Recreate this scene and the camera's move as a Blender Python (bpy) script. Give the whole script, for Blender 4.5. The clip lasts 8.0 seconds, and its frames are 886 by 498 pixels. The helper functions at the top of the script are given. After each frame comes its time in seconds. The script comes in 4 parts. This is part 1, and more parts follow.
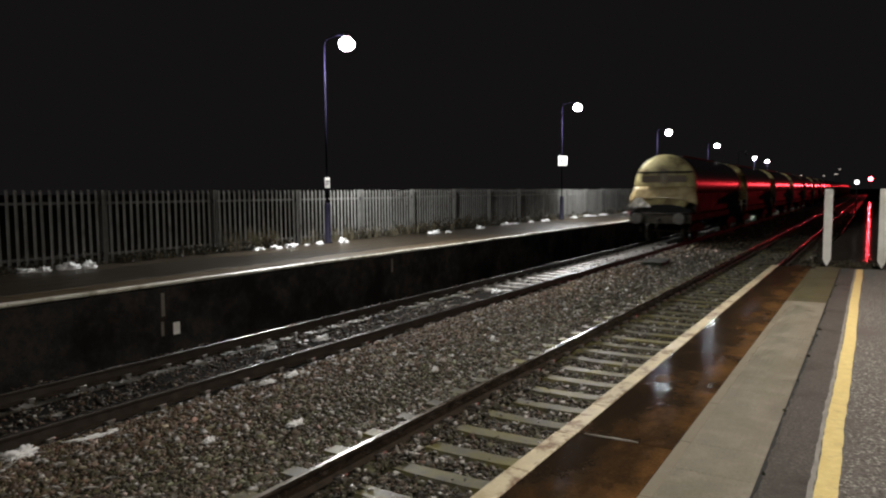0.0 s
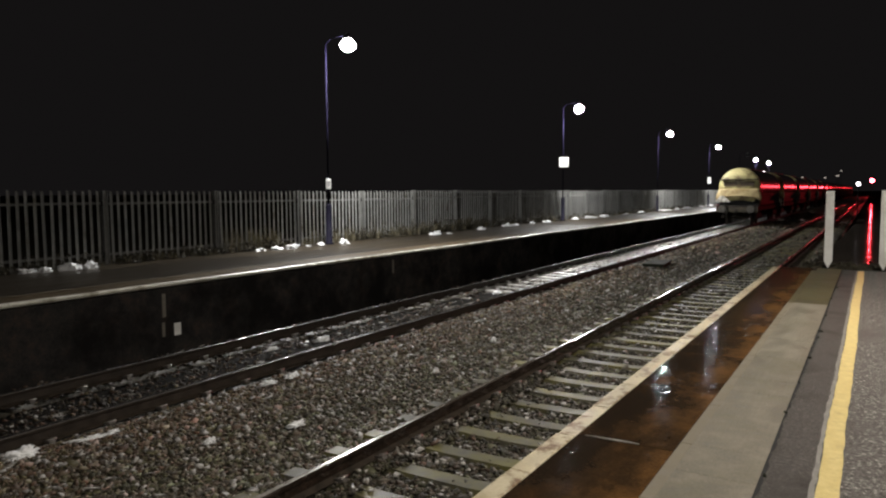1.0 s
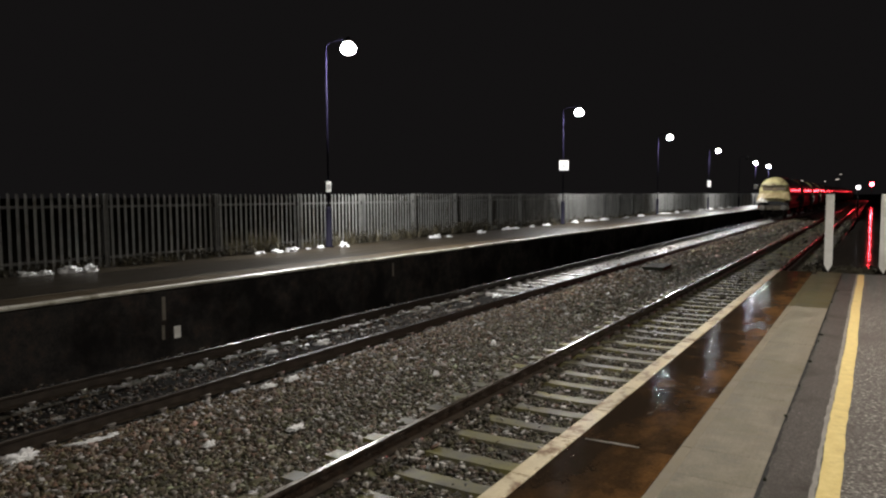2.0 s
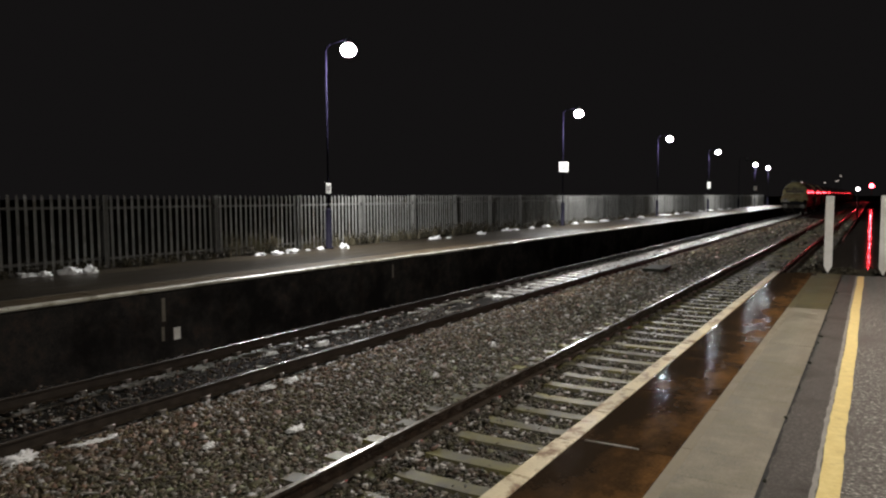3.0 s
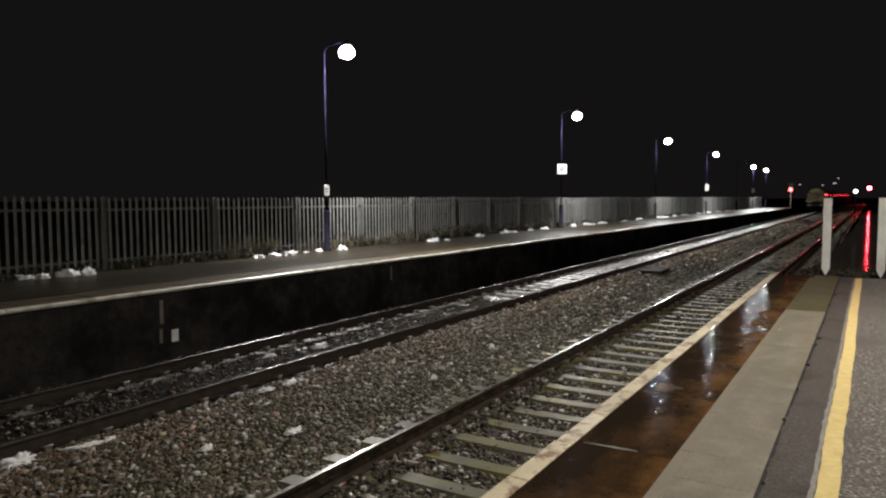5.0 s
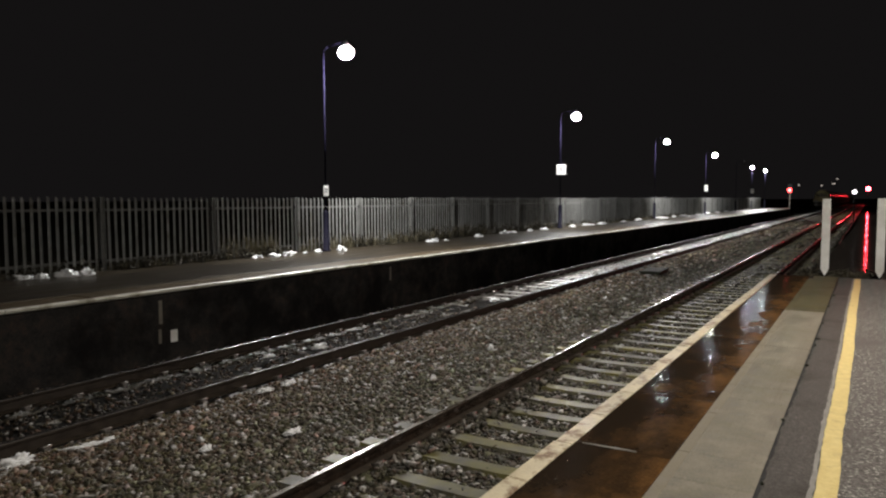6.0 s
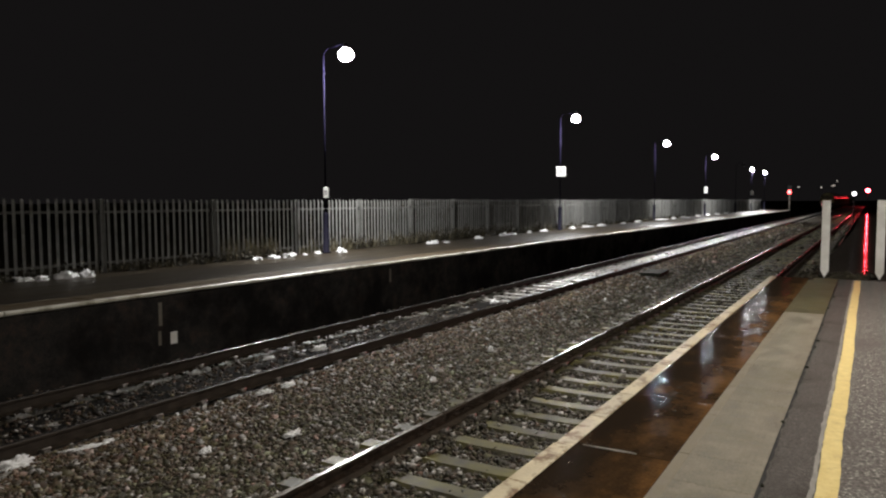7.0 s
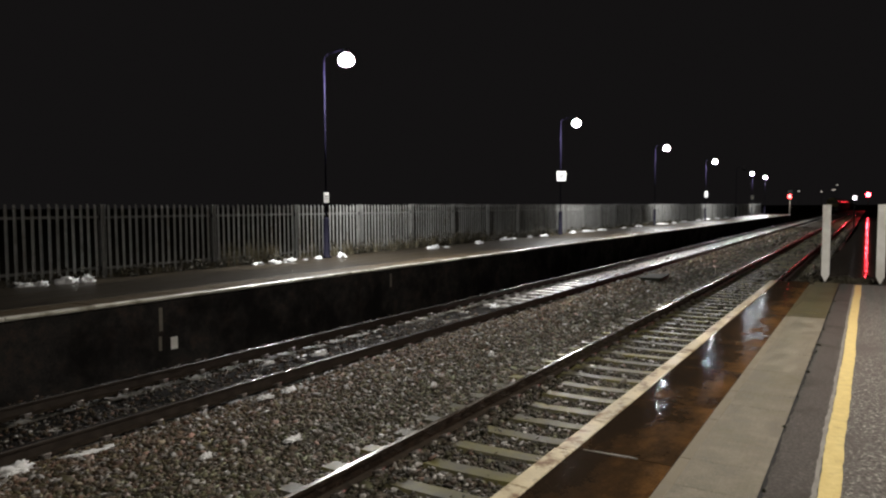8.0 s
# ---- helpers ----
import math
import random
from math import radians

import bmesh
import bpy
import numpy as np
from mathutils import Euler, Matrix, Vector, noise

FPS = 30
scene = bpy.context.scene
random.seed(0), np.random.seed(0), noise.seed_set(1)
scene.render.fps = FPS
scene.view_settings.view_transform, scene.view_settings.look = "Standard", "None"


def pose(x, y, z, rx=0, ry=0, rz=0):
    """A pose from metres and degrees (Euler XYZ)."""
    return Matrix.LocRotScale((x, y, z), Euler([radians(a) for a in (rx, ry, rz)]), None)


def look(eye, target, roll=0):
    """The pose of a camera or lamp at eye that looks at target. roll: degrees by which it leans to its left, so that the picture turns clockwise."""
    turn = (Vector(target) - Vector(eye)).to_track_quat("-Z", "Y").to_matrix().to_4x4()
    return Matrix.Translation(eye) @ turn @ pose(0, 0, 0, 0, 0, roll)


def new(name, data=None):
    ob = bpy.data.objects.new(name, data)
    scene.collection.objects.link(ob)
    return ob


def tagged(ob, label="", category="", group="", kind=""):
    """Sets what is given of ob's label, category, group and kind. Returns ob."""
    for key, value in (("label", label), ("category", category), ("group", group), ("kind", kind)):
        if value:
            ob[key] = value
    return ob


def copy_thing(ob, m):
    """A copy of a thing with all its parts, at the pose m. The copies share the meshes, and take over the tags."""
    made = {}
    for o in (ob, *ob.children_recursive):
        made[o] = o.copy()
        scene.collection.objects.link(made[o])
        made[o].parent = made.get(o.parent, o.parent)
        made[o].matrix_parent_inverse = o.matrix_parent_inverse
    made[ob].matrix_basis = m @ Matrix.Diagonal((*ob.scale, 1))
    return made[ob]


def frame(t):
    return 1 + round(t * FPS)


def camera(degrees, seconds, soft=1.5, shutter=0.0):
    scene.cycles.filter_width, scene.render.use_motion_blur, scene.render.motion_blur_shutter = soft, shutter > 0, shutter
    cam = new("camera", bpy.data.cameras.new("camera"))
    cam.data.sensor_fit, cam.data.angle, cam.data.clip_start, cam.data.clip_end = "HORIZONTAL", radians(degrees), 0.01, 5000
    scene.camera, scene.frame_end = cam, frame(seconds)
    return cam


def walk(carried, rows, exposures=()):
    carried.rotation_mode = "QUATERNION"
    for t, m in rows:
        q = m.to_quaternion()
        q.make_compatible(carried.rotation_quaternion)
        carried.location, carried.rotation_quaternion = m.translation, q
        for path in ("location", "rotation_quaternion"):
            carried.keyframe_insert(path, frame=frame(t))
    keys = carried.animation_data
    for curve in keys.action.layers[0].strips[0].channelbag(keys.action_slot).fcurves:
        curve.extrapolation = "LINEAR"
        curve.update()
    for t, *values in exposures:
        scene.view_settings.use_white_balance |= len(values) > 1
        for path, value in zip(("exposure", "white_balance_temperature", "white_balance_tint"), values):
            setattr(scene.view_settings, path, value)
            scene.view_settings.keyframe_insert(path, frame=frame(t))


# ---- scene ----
EYE = (0.0, 0.0, 1.37)


def aim(yaw, pitch, roll):
    """The camera's pose: degrees left of the track's direction, below level, and of lean."""
    a, b = radians(yaw), radians(pitch)
    way = Vector((-math.sin(a) * math.cos(b), math.cos(a) * math.cos(b), -math.sin(b)))
    return look(EYE, Vector(EYE) + way, roll)


cam = camera(64.5, 8.0, soft=2.2, shutter=0.8)
walk(cam, [
    (0.0, aim(31.352, 4.727, -0.38)), (0.5, aim(31.390, 4.723, -0.34)), (1.0, aim(31.437, 4.630, -0.30)),
    (1.5, aim(31.440, 4.477, -0.27)), (3.0, aim(31.421, 4.255, -0.23)), (3.5, aim(31.389, 4.186, -0.21)),
    (4.0, aim(31.327, 4.118, -0.20)), (4.5, aim(31.315, 4.101, -0.21)), (6.0, aim(31.219, 4.052, -0.18)),
    (6.5, aim(31.226, 4.040, -0.17)), (7.0, aim(31.207, 3.902, -0.19)), (7.5, aim(31.218, 3.651, -0.21)),
    (8.0, aim(31.245, 3.509, -0.27)),
])

# ---- light ----
world = bpy.data.worlds.new("night_sky")
scene.world = world
world.use_nodes = True
world.node_tree.nodes["Background"].inputs["Color"].default_value = (0.52, 0.47, 0.48, 1)
world.node_tree.nodes["Background"].inputs["Strength"].default_value = 0.0125
scene.view_settings.exposure = 0.0
LAMP_GLOW = 310.0      # opal globes of the far platform
LENS_GLOW = 3000.0     # the clear lens under each globe
NEAR_GLOW = 1350.0       # lanterns of the near platform
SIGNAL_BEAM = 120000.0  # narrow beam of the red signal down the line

# plan, metres: x across the tracks, y along them, z up from the near platform's surface
RAIL = -0.87                     # top of the rails
SLEEPER_TOP = RAIL - 0.18
NEAR_RAILS = (-3.794, -2.289)
FAR_RAILS = (-8.294, -6.789)
EDGE, TACTILE_L, TACTILE_R, YELLOW_L, YELLOW_R = -1.482, -0.845, -0.410, -0.171, -0.078
FAR_EDGE = -9.174
FENCE_X = -12.70
POLE_X = -12.37
NEAR_END = 13.85
FAR_END = 107.0


# ---- materials ----
def surface(name, colours, scale=6.0, rough=(0.6, 0.9), metal=0.0, bump=0.3, grain=60.0, depth=0.01, vary=0.0,
            stain=None, stain_scale=1.2, stain_cut=(0.45, 0.62), stain_rough=None, stretch=(1, 1, 1), coat=0.0, coat_rough=0.42, gloss=0.5, span=(0.32, 0.70)):
    """A procedural surface: colours mixed by coarse noise, grain and relief by fine noise, stains with a shape of their own."""
    m = bpy.data.materials.new(name)
    m.use_nodes = True
    nt = m.node_tree
    n, l = nt.nodes, nt.links
    bsdf = n["Principled BSDF"]
    co = n.new("ShaderNodeTexCoord")
    inf = n.new("ShaderNodeObjectInfo")
    off = n.new("ShaderNodeVectorMath")
    off.operation = "MULTIPLY_ADD"
    off.inputs[1].default_value = stretch
    comb = n.new("ShaderNodeCombineXYZ")
    mul = n.new("ShaderNodeMath")
    mul.operation = "MULTIPLY"
    mul.inputs[1].default_value = 37.0
    l.new(inf.outputs["Random"], mul.inputs[0])
    for k in range(3):
        l.new(mul.outputs[0], comb.inputs[k])
    l.new(co.outputs["Object"], off.inputs[0])
    l.new(comb.outputs[0], off.inputs[2])

    def noise_tex(s, detail, r=0.6):
        t = n.new("ShaderNodeTexNoise")
        t.inputs["Scale"].default_value = s
        t.inputs["Detail"].default_value = detail
        t.inputs["Roughness"].default_value = r
        l.new(off.outputs[0], t.inputs["Vector"])
        return t.outputs["Fac"]

    coarse, fine = noise_tex(scale, 5), noise_tex(grain, 4, 0.7)
    mixf = n.new("ShaderNodeMath")
    mixf.operation = "MULTIPLY_ADD"
    mixf.inputs[1].default_value = 0.45
    l.new(fine, mixf.inputs[0])
    sub = n.new("ShaderNodeMath")
    sub.operation = "MULTIPLY_ADD"
    sub.inputs[1].default_value = 0.85
    sub.inputs[2].default_value = -0.15
    l.new(coarse, sub.inputs[0])
    l.new(sub.outputs[0], mixf.inputs[2])
    ramp = n.new("ShaderNodeValToRGB")
    ramp.color_ramp.elements[0].position, ramp.color_ramp.elements[1].position = span
    ramp.color_ramp.elements[0].color = (*colours[0], 1)
    ramp.color_ramp.elements[1].color = (*colours[-1], 1)
    for i, c in enumerate(colours[1:-1]):
        ramp.color_ramp.elements.new(span[0] + (span[1] - span[0]) * (i + 1) / (len(colours) - 1)).color = (*c, 1)
    l.new(mixf.outputs[0], ramp.inputs[0])
    colour = ramp.outputs[0]
    rr = n.new("ShaderNodeMapRange")
    rr.inputs["To Min"].default_value, rr.inputs["To Max"].default_value = rough
    rr.inputs["From Min"].default_value, rr.inputs["From Max"].default_value = 0.35, 0.65
    l.new(coarse, rr.inputs["Value"])
    roughness = rr.outputs[0]
    if stain:
        st = noise_tex(stain_scale, 6, 0.65)
        cut = n.new("ShaderNodeMapRange")
        cut.inputs["From Min"].default_value, cut.inputs["From Max"].default_value = stain_cut
        l.new(st, cut.inputs["Value"])
        mx = n.new("ShaderNodeMixRGB")
        mx.inputs[2].default_value = (*stain, 1)
        l.new(cut.outputs[0], mx.inputs[0])
        l.new(colour, mx.inputs[1])
        colour = mx.outputs[0]
        if stain_rough is not None:
            mr = n.new("ShaderNodeMix")
            mr.inputs[3].default_value = stain_rough
            l.new(cut.outputs[0], mr.inputs[0])
            l.new(roughness, mr.inputs[2])
            roughness = mr.outputs[0]
    if vary:
        hsv = n.new("ShaderNodeHueSaturation")
        vr = n.new("ShaderNodeMapRange")
        vr.inputs["To Min"].default_value, vr.inputs["To Max"].default_value = 1 - vary, 1 + vary
        l.new(inf.outputs["Random"], vr.inputs["Value"])
        l.new(vr.outputs[0], hsv.inputs["Value"])
        l.new(colour, hsv.inputs["Color"])
        colour = hsv.outputs[0]
    l.new(colour, bsdf.inputs["Base Color"])
    l.new(roughness, bsdf.inputs["Roughness"])
    bsdf.inputs["Metallic"].default_value = metal
    bsdf.inputs["Specular IOR Level"].default_value = gloss
    if coat:
        bsdf.inputs["Coat Weight"].default_value = coat
        bsdf.inputs["Coat Roughness"].default_value = coat_rough
    if bump:
        b = n.new("ShaderNodeBump")
        b.inputs["Strength"].default_value = bump
        b.inputs["Distance"].default_value = depth
        l.new(mixf.outputs[0], b.inputs["Height"])
        l.new(b.outputs[0], bsdf.inputs["Normal"])
    return m


def glow(name, colour, strength):
    m = bpy.data.materials.new(name)
    m.use_nodes = True
    b = m.node_tree.nodes["Principled BSDF"]
    b.inputs["Base Color"].default_value = (*colour, 1)
    b.inputs["Emission Color"].default_value = (*colour, 1)
    b.inputs["Emission Strength"].default_value = strength
    b.inputs["Roughness"].default_value = 0.3
    return m


def stone_material():
    """Crushed granite, each stone of its own shade."""
    m = bpy.data.materials.new("ballast_stone")
    m.use_nodes = True
    n, l = m.node_tree.nodes, m.node_tree.links
    g = n.new("ShaderNodeNewGeometry")
    ramp = n.new("ShaderNodeValToRGB")
    ramp.color_ramp.elements[0].color, ramp.color_ramp.elements[1].color = (0.034, 0.03, 0.022, 1), (0.42, 0.4, 0.37, 1)
    for p, c in ((0.3, (0.056, 0.049, 0.035)), (0.55, (0.086, 0.074, 0.052)), (0.75, (0.135, 0.113, 0.082)), (0.92, (0.2, 0.178, 0.142))):
        ramp.color_ramp.elements.new(p).color = (*c, 1)
    l.new(g.outputs["Random Per Island"], ramp.inputs[0])
    # some stones lean to green slime, some to maroon rust
    lot, tint, hue = n.new("ShaderNodeTexWhiteNoise"), n.new("ShaderNodeValToRGB"), n.new("ShaderNodeMixRGB")
    lot.noise_dimensions = "1D"
    l.new(g.outputs["Random Per Island"], lot.inputs["W"])
    tint.color_ramp.elements[0].color, tint.color_ramp.elements[1].color = (0.88, 1.05, 0.77, 1), (1.2, 0.88, 0.84, 1)
    for p, c in ((0.3, (0.92, 1.04, 0.84)), (0.5, (1, 1, 1)), (0.75, (1.03, 1.0, 1.08))):
        tint.color_ramp.elements.new(p).color = (*c, 1)
    l.new(lot.outputs["Value"], tint.inputs[0])
    hue.blend_type = "MULTIPLY"
    hue.inputs[0].default_value = 1.0
    l.new(ramp.outputs[0], hue.inputs[1])
    l.new(tint.outputs[0], hue.inputs[2])
    co = n.new("ShaderNodeTexCoord")
    t = n.new("ShaderNodeTexNoise")
    t.inputs["Scale"].default_value = 0.55
    t.inputs["Detail"].default_value = 6
    l.new(co.outputs["Object"], t.inputs["Vector"])
    rust = n.new("ShaderNodeMapRange")
    rust.inputs["From Min"].default_value, rust.inputs["From Max"].default_value = 0.46, 0.62
    rust.inputs["To Max"].default_value = 0.18
    l.new(t.outputs["Fac"], rust.inputs["Value"])
    mx = n.new("ShaderNodeMixRGB")
    mx.blend_type = "MULTIPLY"
    mx.inputs[2].default_value = (1.1, 0.82, 0.66, 1)
    # rust washed off the far rail reddens a band of stones beside it
    place, near_rail, stained = n.new("ShaderNodeSeparateXYZ"), n.new("ShaderNodeMapRange"), n.new("ShaderNodeMath")
    l.new(co.outputs["Object"], place.inputs[0])
    near_rail.inputs["From Min"].default_value, near_rail.inputs["From Max"].default_value = -4.9, -6.25
    near_rail.inputs["To Max"].default_value = 0.75
    l.new(place.outputs[0], near_rail.inputs["Value"])
    stained.operation, stained.use_clamp = "MULTIPLY_ADD", True
    stained.inputs[1].default_value = 0.9
    l.new(rust.outputs[0], stained.inputs[0])
    l.new(near_rail.outputs[0], stained.inputs[2])
    l.new(stained.outputs[0], mx.inputs[0])
    l.new(hue.outputs[0], mx.inputs[1])
    # oil and brake dust have darkened the stones between the rails
    sep, away, oil, dark = n.new("ShaderNodeSeparateXYZ"), n.new("ShaderNodeMath"), n.new("ShaderNodeMapRange"), n.new("ShaderNodeMixRGB")
    l.new(co.outputs["Object"], sep.inputs[0])
    away.operation = "COMPARE"
    away.inputs[1].default_value, away.inputs[2].default_value = sum(NEAR_RAILS) / 2, 0.75
    l.new(sep.outputs[0], away.inputs[0])
    oil.inputs["To Max"].default_value = 0.85
    other, both = n.new("ShaderNodeMath"), n.new("ShaderNodeMath")
    other.operation, both.operation = "COMPARE", "MAXIMUM"
    other.inputs[1].default_value, other.inputs[2].default_value = sum(FAR_RAILS) / 2, 0.75
    l.new(sep.outputs[0], other.inputs[0])
    l.new(away.outputs[0], both.inputs[0])
    l.new(other.outputs[0], both.inputs[1])
    l.new(both.outputs[0], oil.inputs["Value"])
    dark.blend_type = "MULTIPLY"
    dark.inputs[2].default_value = (0.36, 0.33, 0.28, 1)
    l.new(oil.outputs[0], dark.inputs[0])
    l.new(mx.outputs[0], dark.inputs[1])
    l.new(dark.outputs[0], n["Principled BSDF"].inputs["Base Color"])
    f = n.new("ShaderNodeTexNoise")
    f.inputs["Scale"].default_value = 90
    l.new(co.outputs["Object"], f.inputs["Vector"])
    b = n.new("ShaderNodeBump")
    b.inputs["Strength"].default_value = 0.25
    b.inputs["Distance"].default_value = 0.004
    l.new(f.outputs["Fac"], b.inputs["Height"])
    l.new(b.outputs[0], n["Principled BSDF"].inputs["Normal"])
    n["Principled BSDF"].inputs["Roughness"].default_value = 0.7
    return m


def coping_material():
    """Brown slabs that fall slightly outwards: a rippled film of water lies on the outer half, the inner half is only damp."""
    m = bpy.data.materials.new("wet_brown_coping")
    m.use_nodes = True
    n, l = m.node_tree.nodes, m.node_tree.links
    bsdf = n["Principled BSDF"]
    co, inf, sep = n.new("ShaderNodeTexCoord"), n.new("ShaderNodeObjectInfo"), n.new("ShaderNodeSeparateXYZ")
    l.new(co.outputs["Object"], sep.inputs[0])

    def noise_tex(stretch, detail, r):
        v = n.new("ShaderNodeVectorMath")
        v.operation = "MULTIPLY_ADD"
        v.inputs[1].default_value = stretch
        shift = n.new("ShaderNodeVectorMath")
        shift.operation = "SCALE"
        shift.inputs[0].default_value = (31.0, 17.0, 9.0)
        l.new(inf.outputs["Random"], shift.inputs["Scale"])
        l.new(co.outputs["Object"], v.inputs[0])
        l.new(shift.outputs[0], v.inputs[2])
        t = n.new("ShaderNodeTexNoise")
        t.inputs["Scale"].default_value = 1.0
        t.inputs["Detail"].default_value, t.inputs["Roughness"].default_value = detail, r
        l.new(v.outputs[0], t.inputs["Vector"])
        return t.outputs["Fac"]

    def ranged(value, a, b, c, d):
        k = n.new("ShaderNodeMapRange")
        k.inputs["From Min"].default_value, k.inputs["From Max"].default_value = a, b
        k.inputs["To Min"].default_value, k.inputs["To Max"].default_value = c, d
        l.new(value, k.inputs["Value"])
        return k.outputs[0]

    patch, grain, ripple = noise_tex((3.5, 2.2, 3), 6, 0.62), noise_tex((60, 60, 60), 4, 0.6), noise_tex((2.4, 24.0, 3), 3.0, 0.55)
    swell = noise_tex((11.0, 3.0, 3), 1.5, 0.5)
    damp = n.new("ShaderNodeMath")
    damp.operation = "ADD"
    l.new(ranged(sep.outputs[0], 0.05, 0.5, -0.16, 0.16), damp.inputs[0])
    l.new(patch, damp.inputs[1])
    dry = ranged(damp.outputs[0], 0.36, 0.76, 0.0, 1.0)
    ramp = n.new("ShaderNodeValToRGB")
    ramp.color_ramp.elements[0].color, ramp.color_ramp.elements[1].color = (0.022, 0.015, 0.01, 1), (0.11, 0.056, 0.021, 1)
    ramp.color_ramp.elements.new(0.45).color = (0.042, 0.024, 0.012, 1)
    l.new(dry, ramp.inputs[0])
    speck = n.new("ShaderNodeMixRGB")
    speck.blend_type = "MULTIPLY"
    speck.inputs[0].default_value = 0.5
    l.new(ramp.outputs[0], speck.inputs[1])
    grey = n.new("ShaderNodeValToRGB")
    grey.color_ramp.elements[0].position, grey.color_ramp.elements[1].position = 0.35, 0.65
    grey.color_ramp.elements[0].color = (0.4, 0.38, 0.36, 1)
    l.new(grain, grey.inputs[0])
    l.new(grey.outputs[0], speck.inputs[2])
    l.new(speck.outputs[0], bsdf.inputs["Base Color"])
    bsdf.inputs["Roughness"].default_value, bsdf.inputs["Specular IOR Level"].default_value = 0.9, 0.0
    film, mix = n.new("ShaderNodeBsdfGlossy"), n.new("ShaderNodeMixShader")
    l.new(ranged(dry, 0.0, 1.0, 0.07, 0.2), film.inputs["Roughness"])
    fresnel, share_of = n.new("ShaderNodeFresnel"), n.new("ShaderNodeMath")
    fresnel.inputs["IOR"].default_value = 1.33
    share_of.operation = "MULTIPLY"
    l.new(fresnel.outputs[0], share_of.inputs[0])
    l.new(ranged(dry, 0.1, 0.8, 0.48, 0.12), share_of.inputs[1])
    l.new(share_of.outputs[0], mix.inputs[0])
    waves = n.new("ShaderNodeBump")
    waves.inputs["Strength"].default_value, waves.inputs["Distance"].default_value = 1.0, 0.0042
    l.new(ripple, waves.inputs["Height"])
    across = n.new("ShaderNodeBump")
    across.inputs["Strength"].default_value, across.inputs["Distance"].default_value = 1.0, 0.0035
    l.new(swell, across.inputs["Height"])
    l.new(across.outputs[0], waves.inputs["Normal"])
    l.new(waves.outputs[0], film.inputs["Normal"])
    pits = n.new("ShaderNodeBump")
    pits.inputs["Strength"].default_value, pits.inputs["Distance"].default_value = 0.2, 0.002
    l.new(grain, pits.inputs["Height"])
    l.new(pits.outputs[0], bsdf.inputs["Normal"])
    l.new(bsdf.outputs[0], mix.inputs[1])
    l.new(film.outputs[0], mix.inputs[2])
    l.new(mix.outputs[0], n["Material Output"].inputs["Surface"])
    return m


def path_material():
    """Dark cinders with thin films of water lying in patches on them."""
    m = bpy.data.materials.new("wet_cinder_path")
    m.use_nodes = True
    n, l = m.node_tree.nodes, m.node_tree.links
    out = n["Material Output"]
    n.remove(n["Principled BSDF"])
    co = n.new("ShaderNodeTexCoord")
    grain, pools = n.new("ShaderNodeTexNoise"), n.new("ShaderNodeTexNoise")
    grain.inputs["Scale"].default_value, grain.inputs["Detail"].default_value = 14, 5
    pools.inputs["Scale"].default_value, pools.inputs["Detail"].default_value = 1.3, 6
    for t in (grain, pools):
        l.new(co.outputs["Object"], t.inputs["Vector"])
    ramp = n.new("ShaderNodeValToRGB")
    ramp.color_ramp.elements[0].color, ramp.color_ramp.elements[1].color = (0.022, 0.018, 0.015, 1), (0.07, 0.058, 0.048, 1)
    ramp.color_ramp.elements[0].position, ramp.color_ramp.elements[1].position = 0.35, 0.68
    l.new(grain.outputs["Fac"], ramp.inputs[0])
    dull, film, mix, wet = n.new("ShaderNodeBsdfDiffuse"), n.new("ShaderNodeBsdfGlossy"), n.new("ShaderNodeMixShader"), n.new("ShaderNodeMapRange")
    l.new(ramp.outputs[0], dull.inputs["Color"])
    film.inputs["Roughness"].default_value = 0.09
    film.inputs["Color"].default_value = (0.5, 0.5, 0.5, 1)
    bump = n.new("ShaderNodeBump")
    bump.inputs["Strength"].default_value, bump.inputs["Distance"].default_value = 0.3, 0.003
    l.new(grain.outputs["Fac"], bump.inputs["Height"])
    l.new(bump.outputs[0], film.inputs["Normal"])
    wet.inputs["From Min"].default_value, wet.inputs["From Max"].default_value = 0.42, 0.66
    wet.inputs["To Min"].default_value, wet.inputs["To Max"].default_value = 0.002, 0.05
    l.new(pools.outputs["Fac"], wet.inputs["Value"])
    l.new(wet.outputs[0], mix.inputs[0])
    l.new(dull.outputs[0], mix.inputs[1])
    l.new(film.outputs[0], mix.inputs[2])
    l.new(mix.outputs[0], out.inputs["Surface"])
    return m


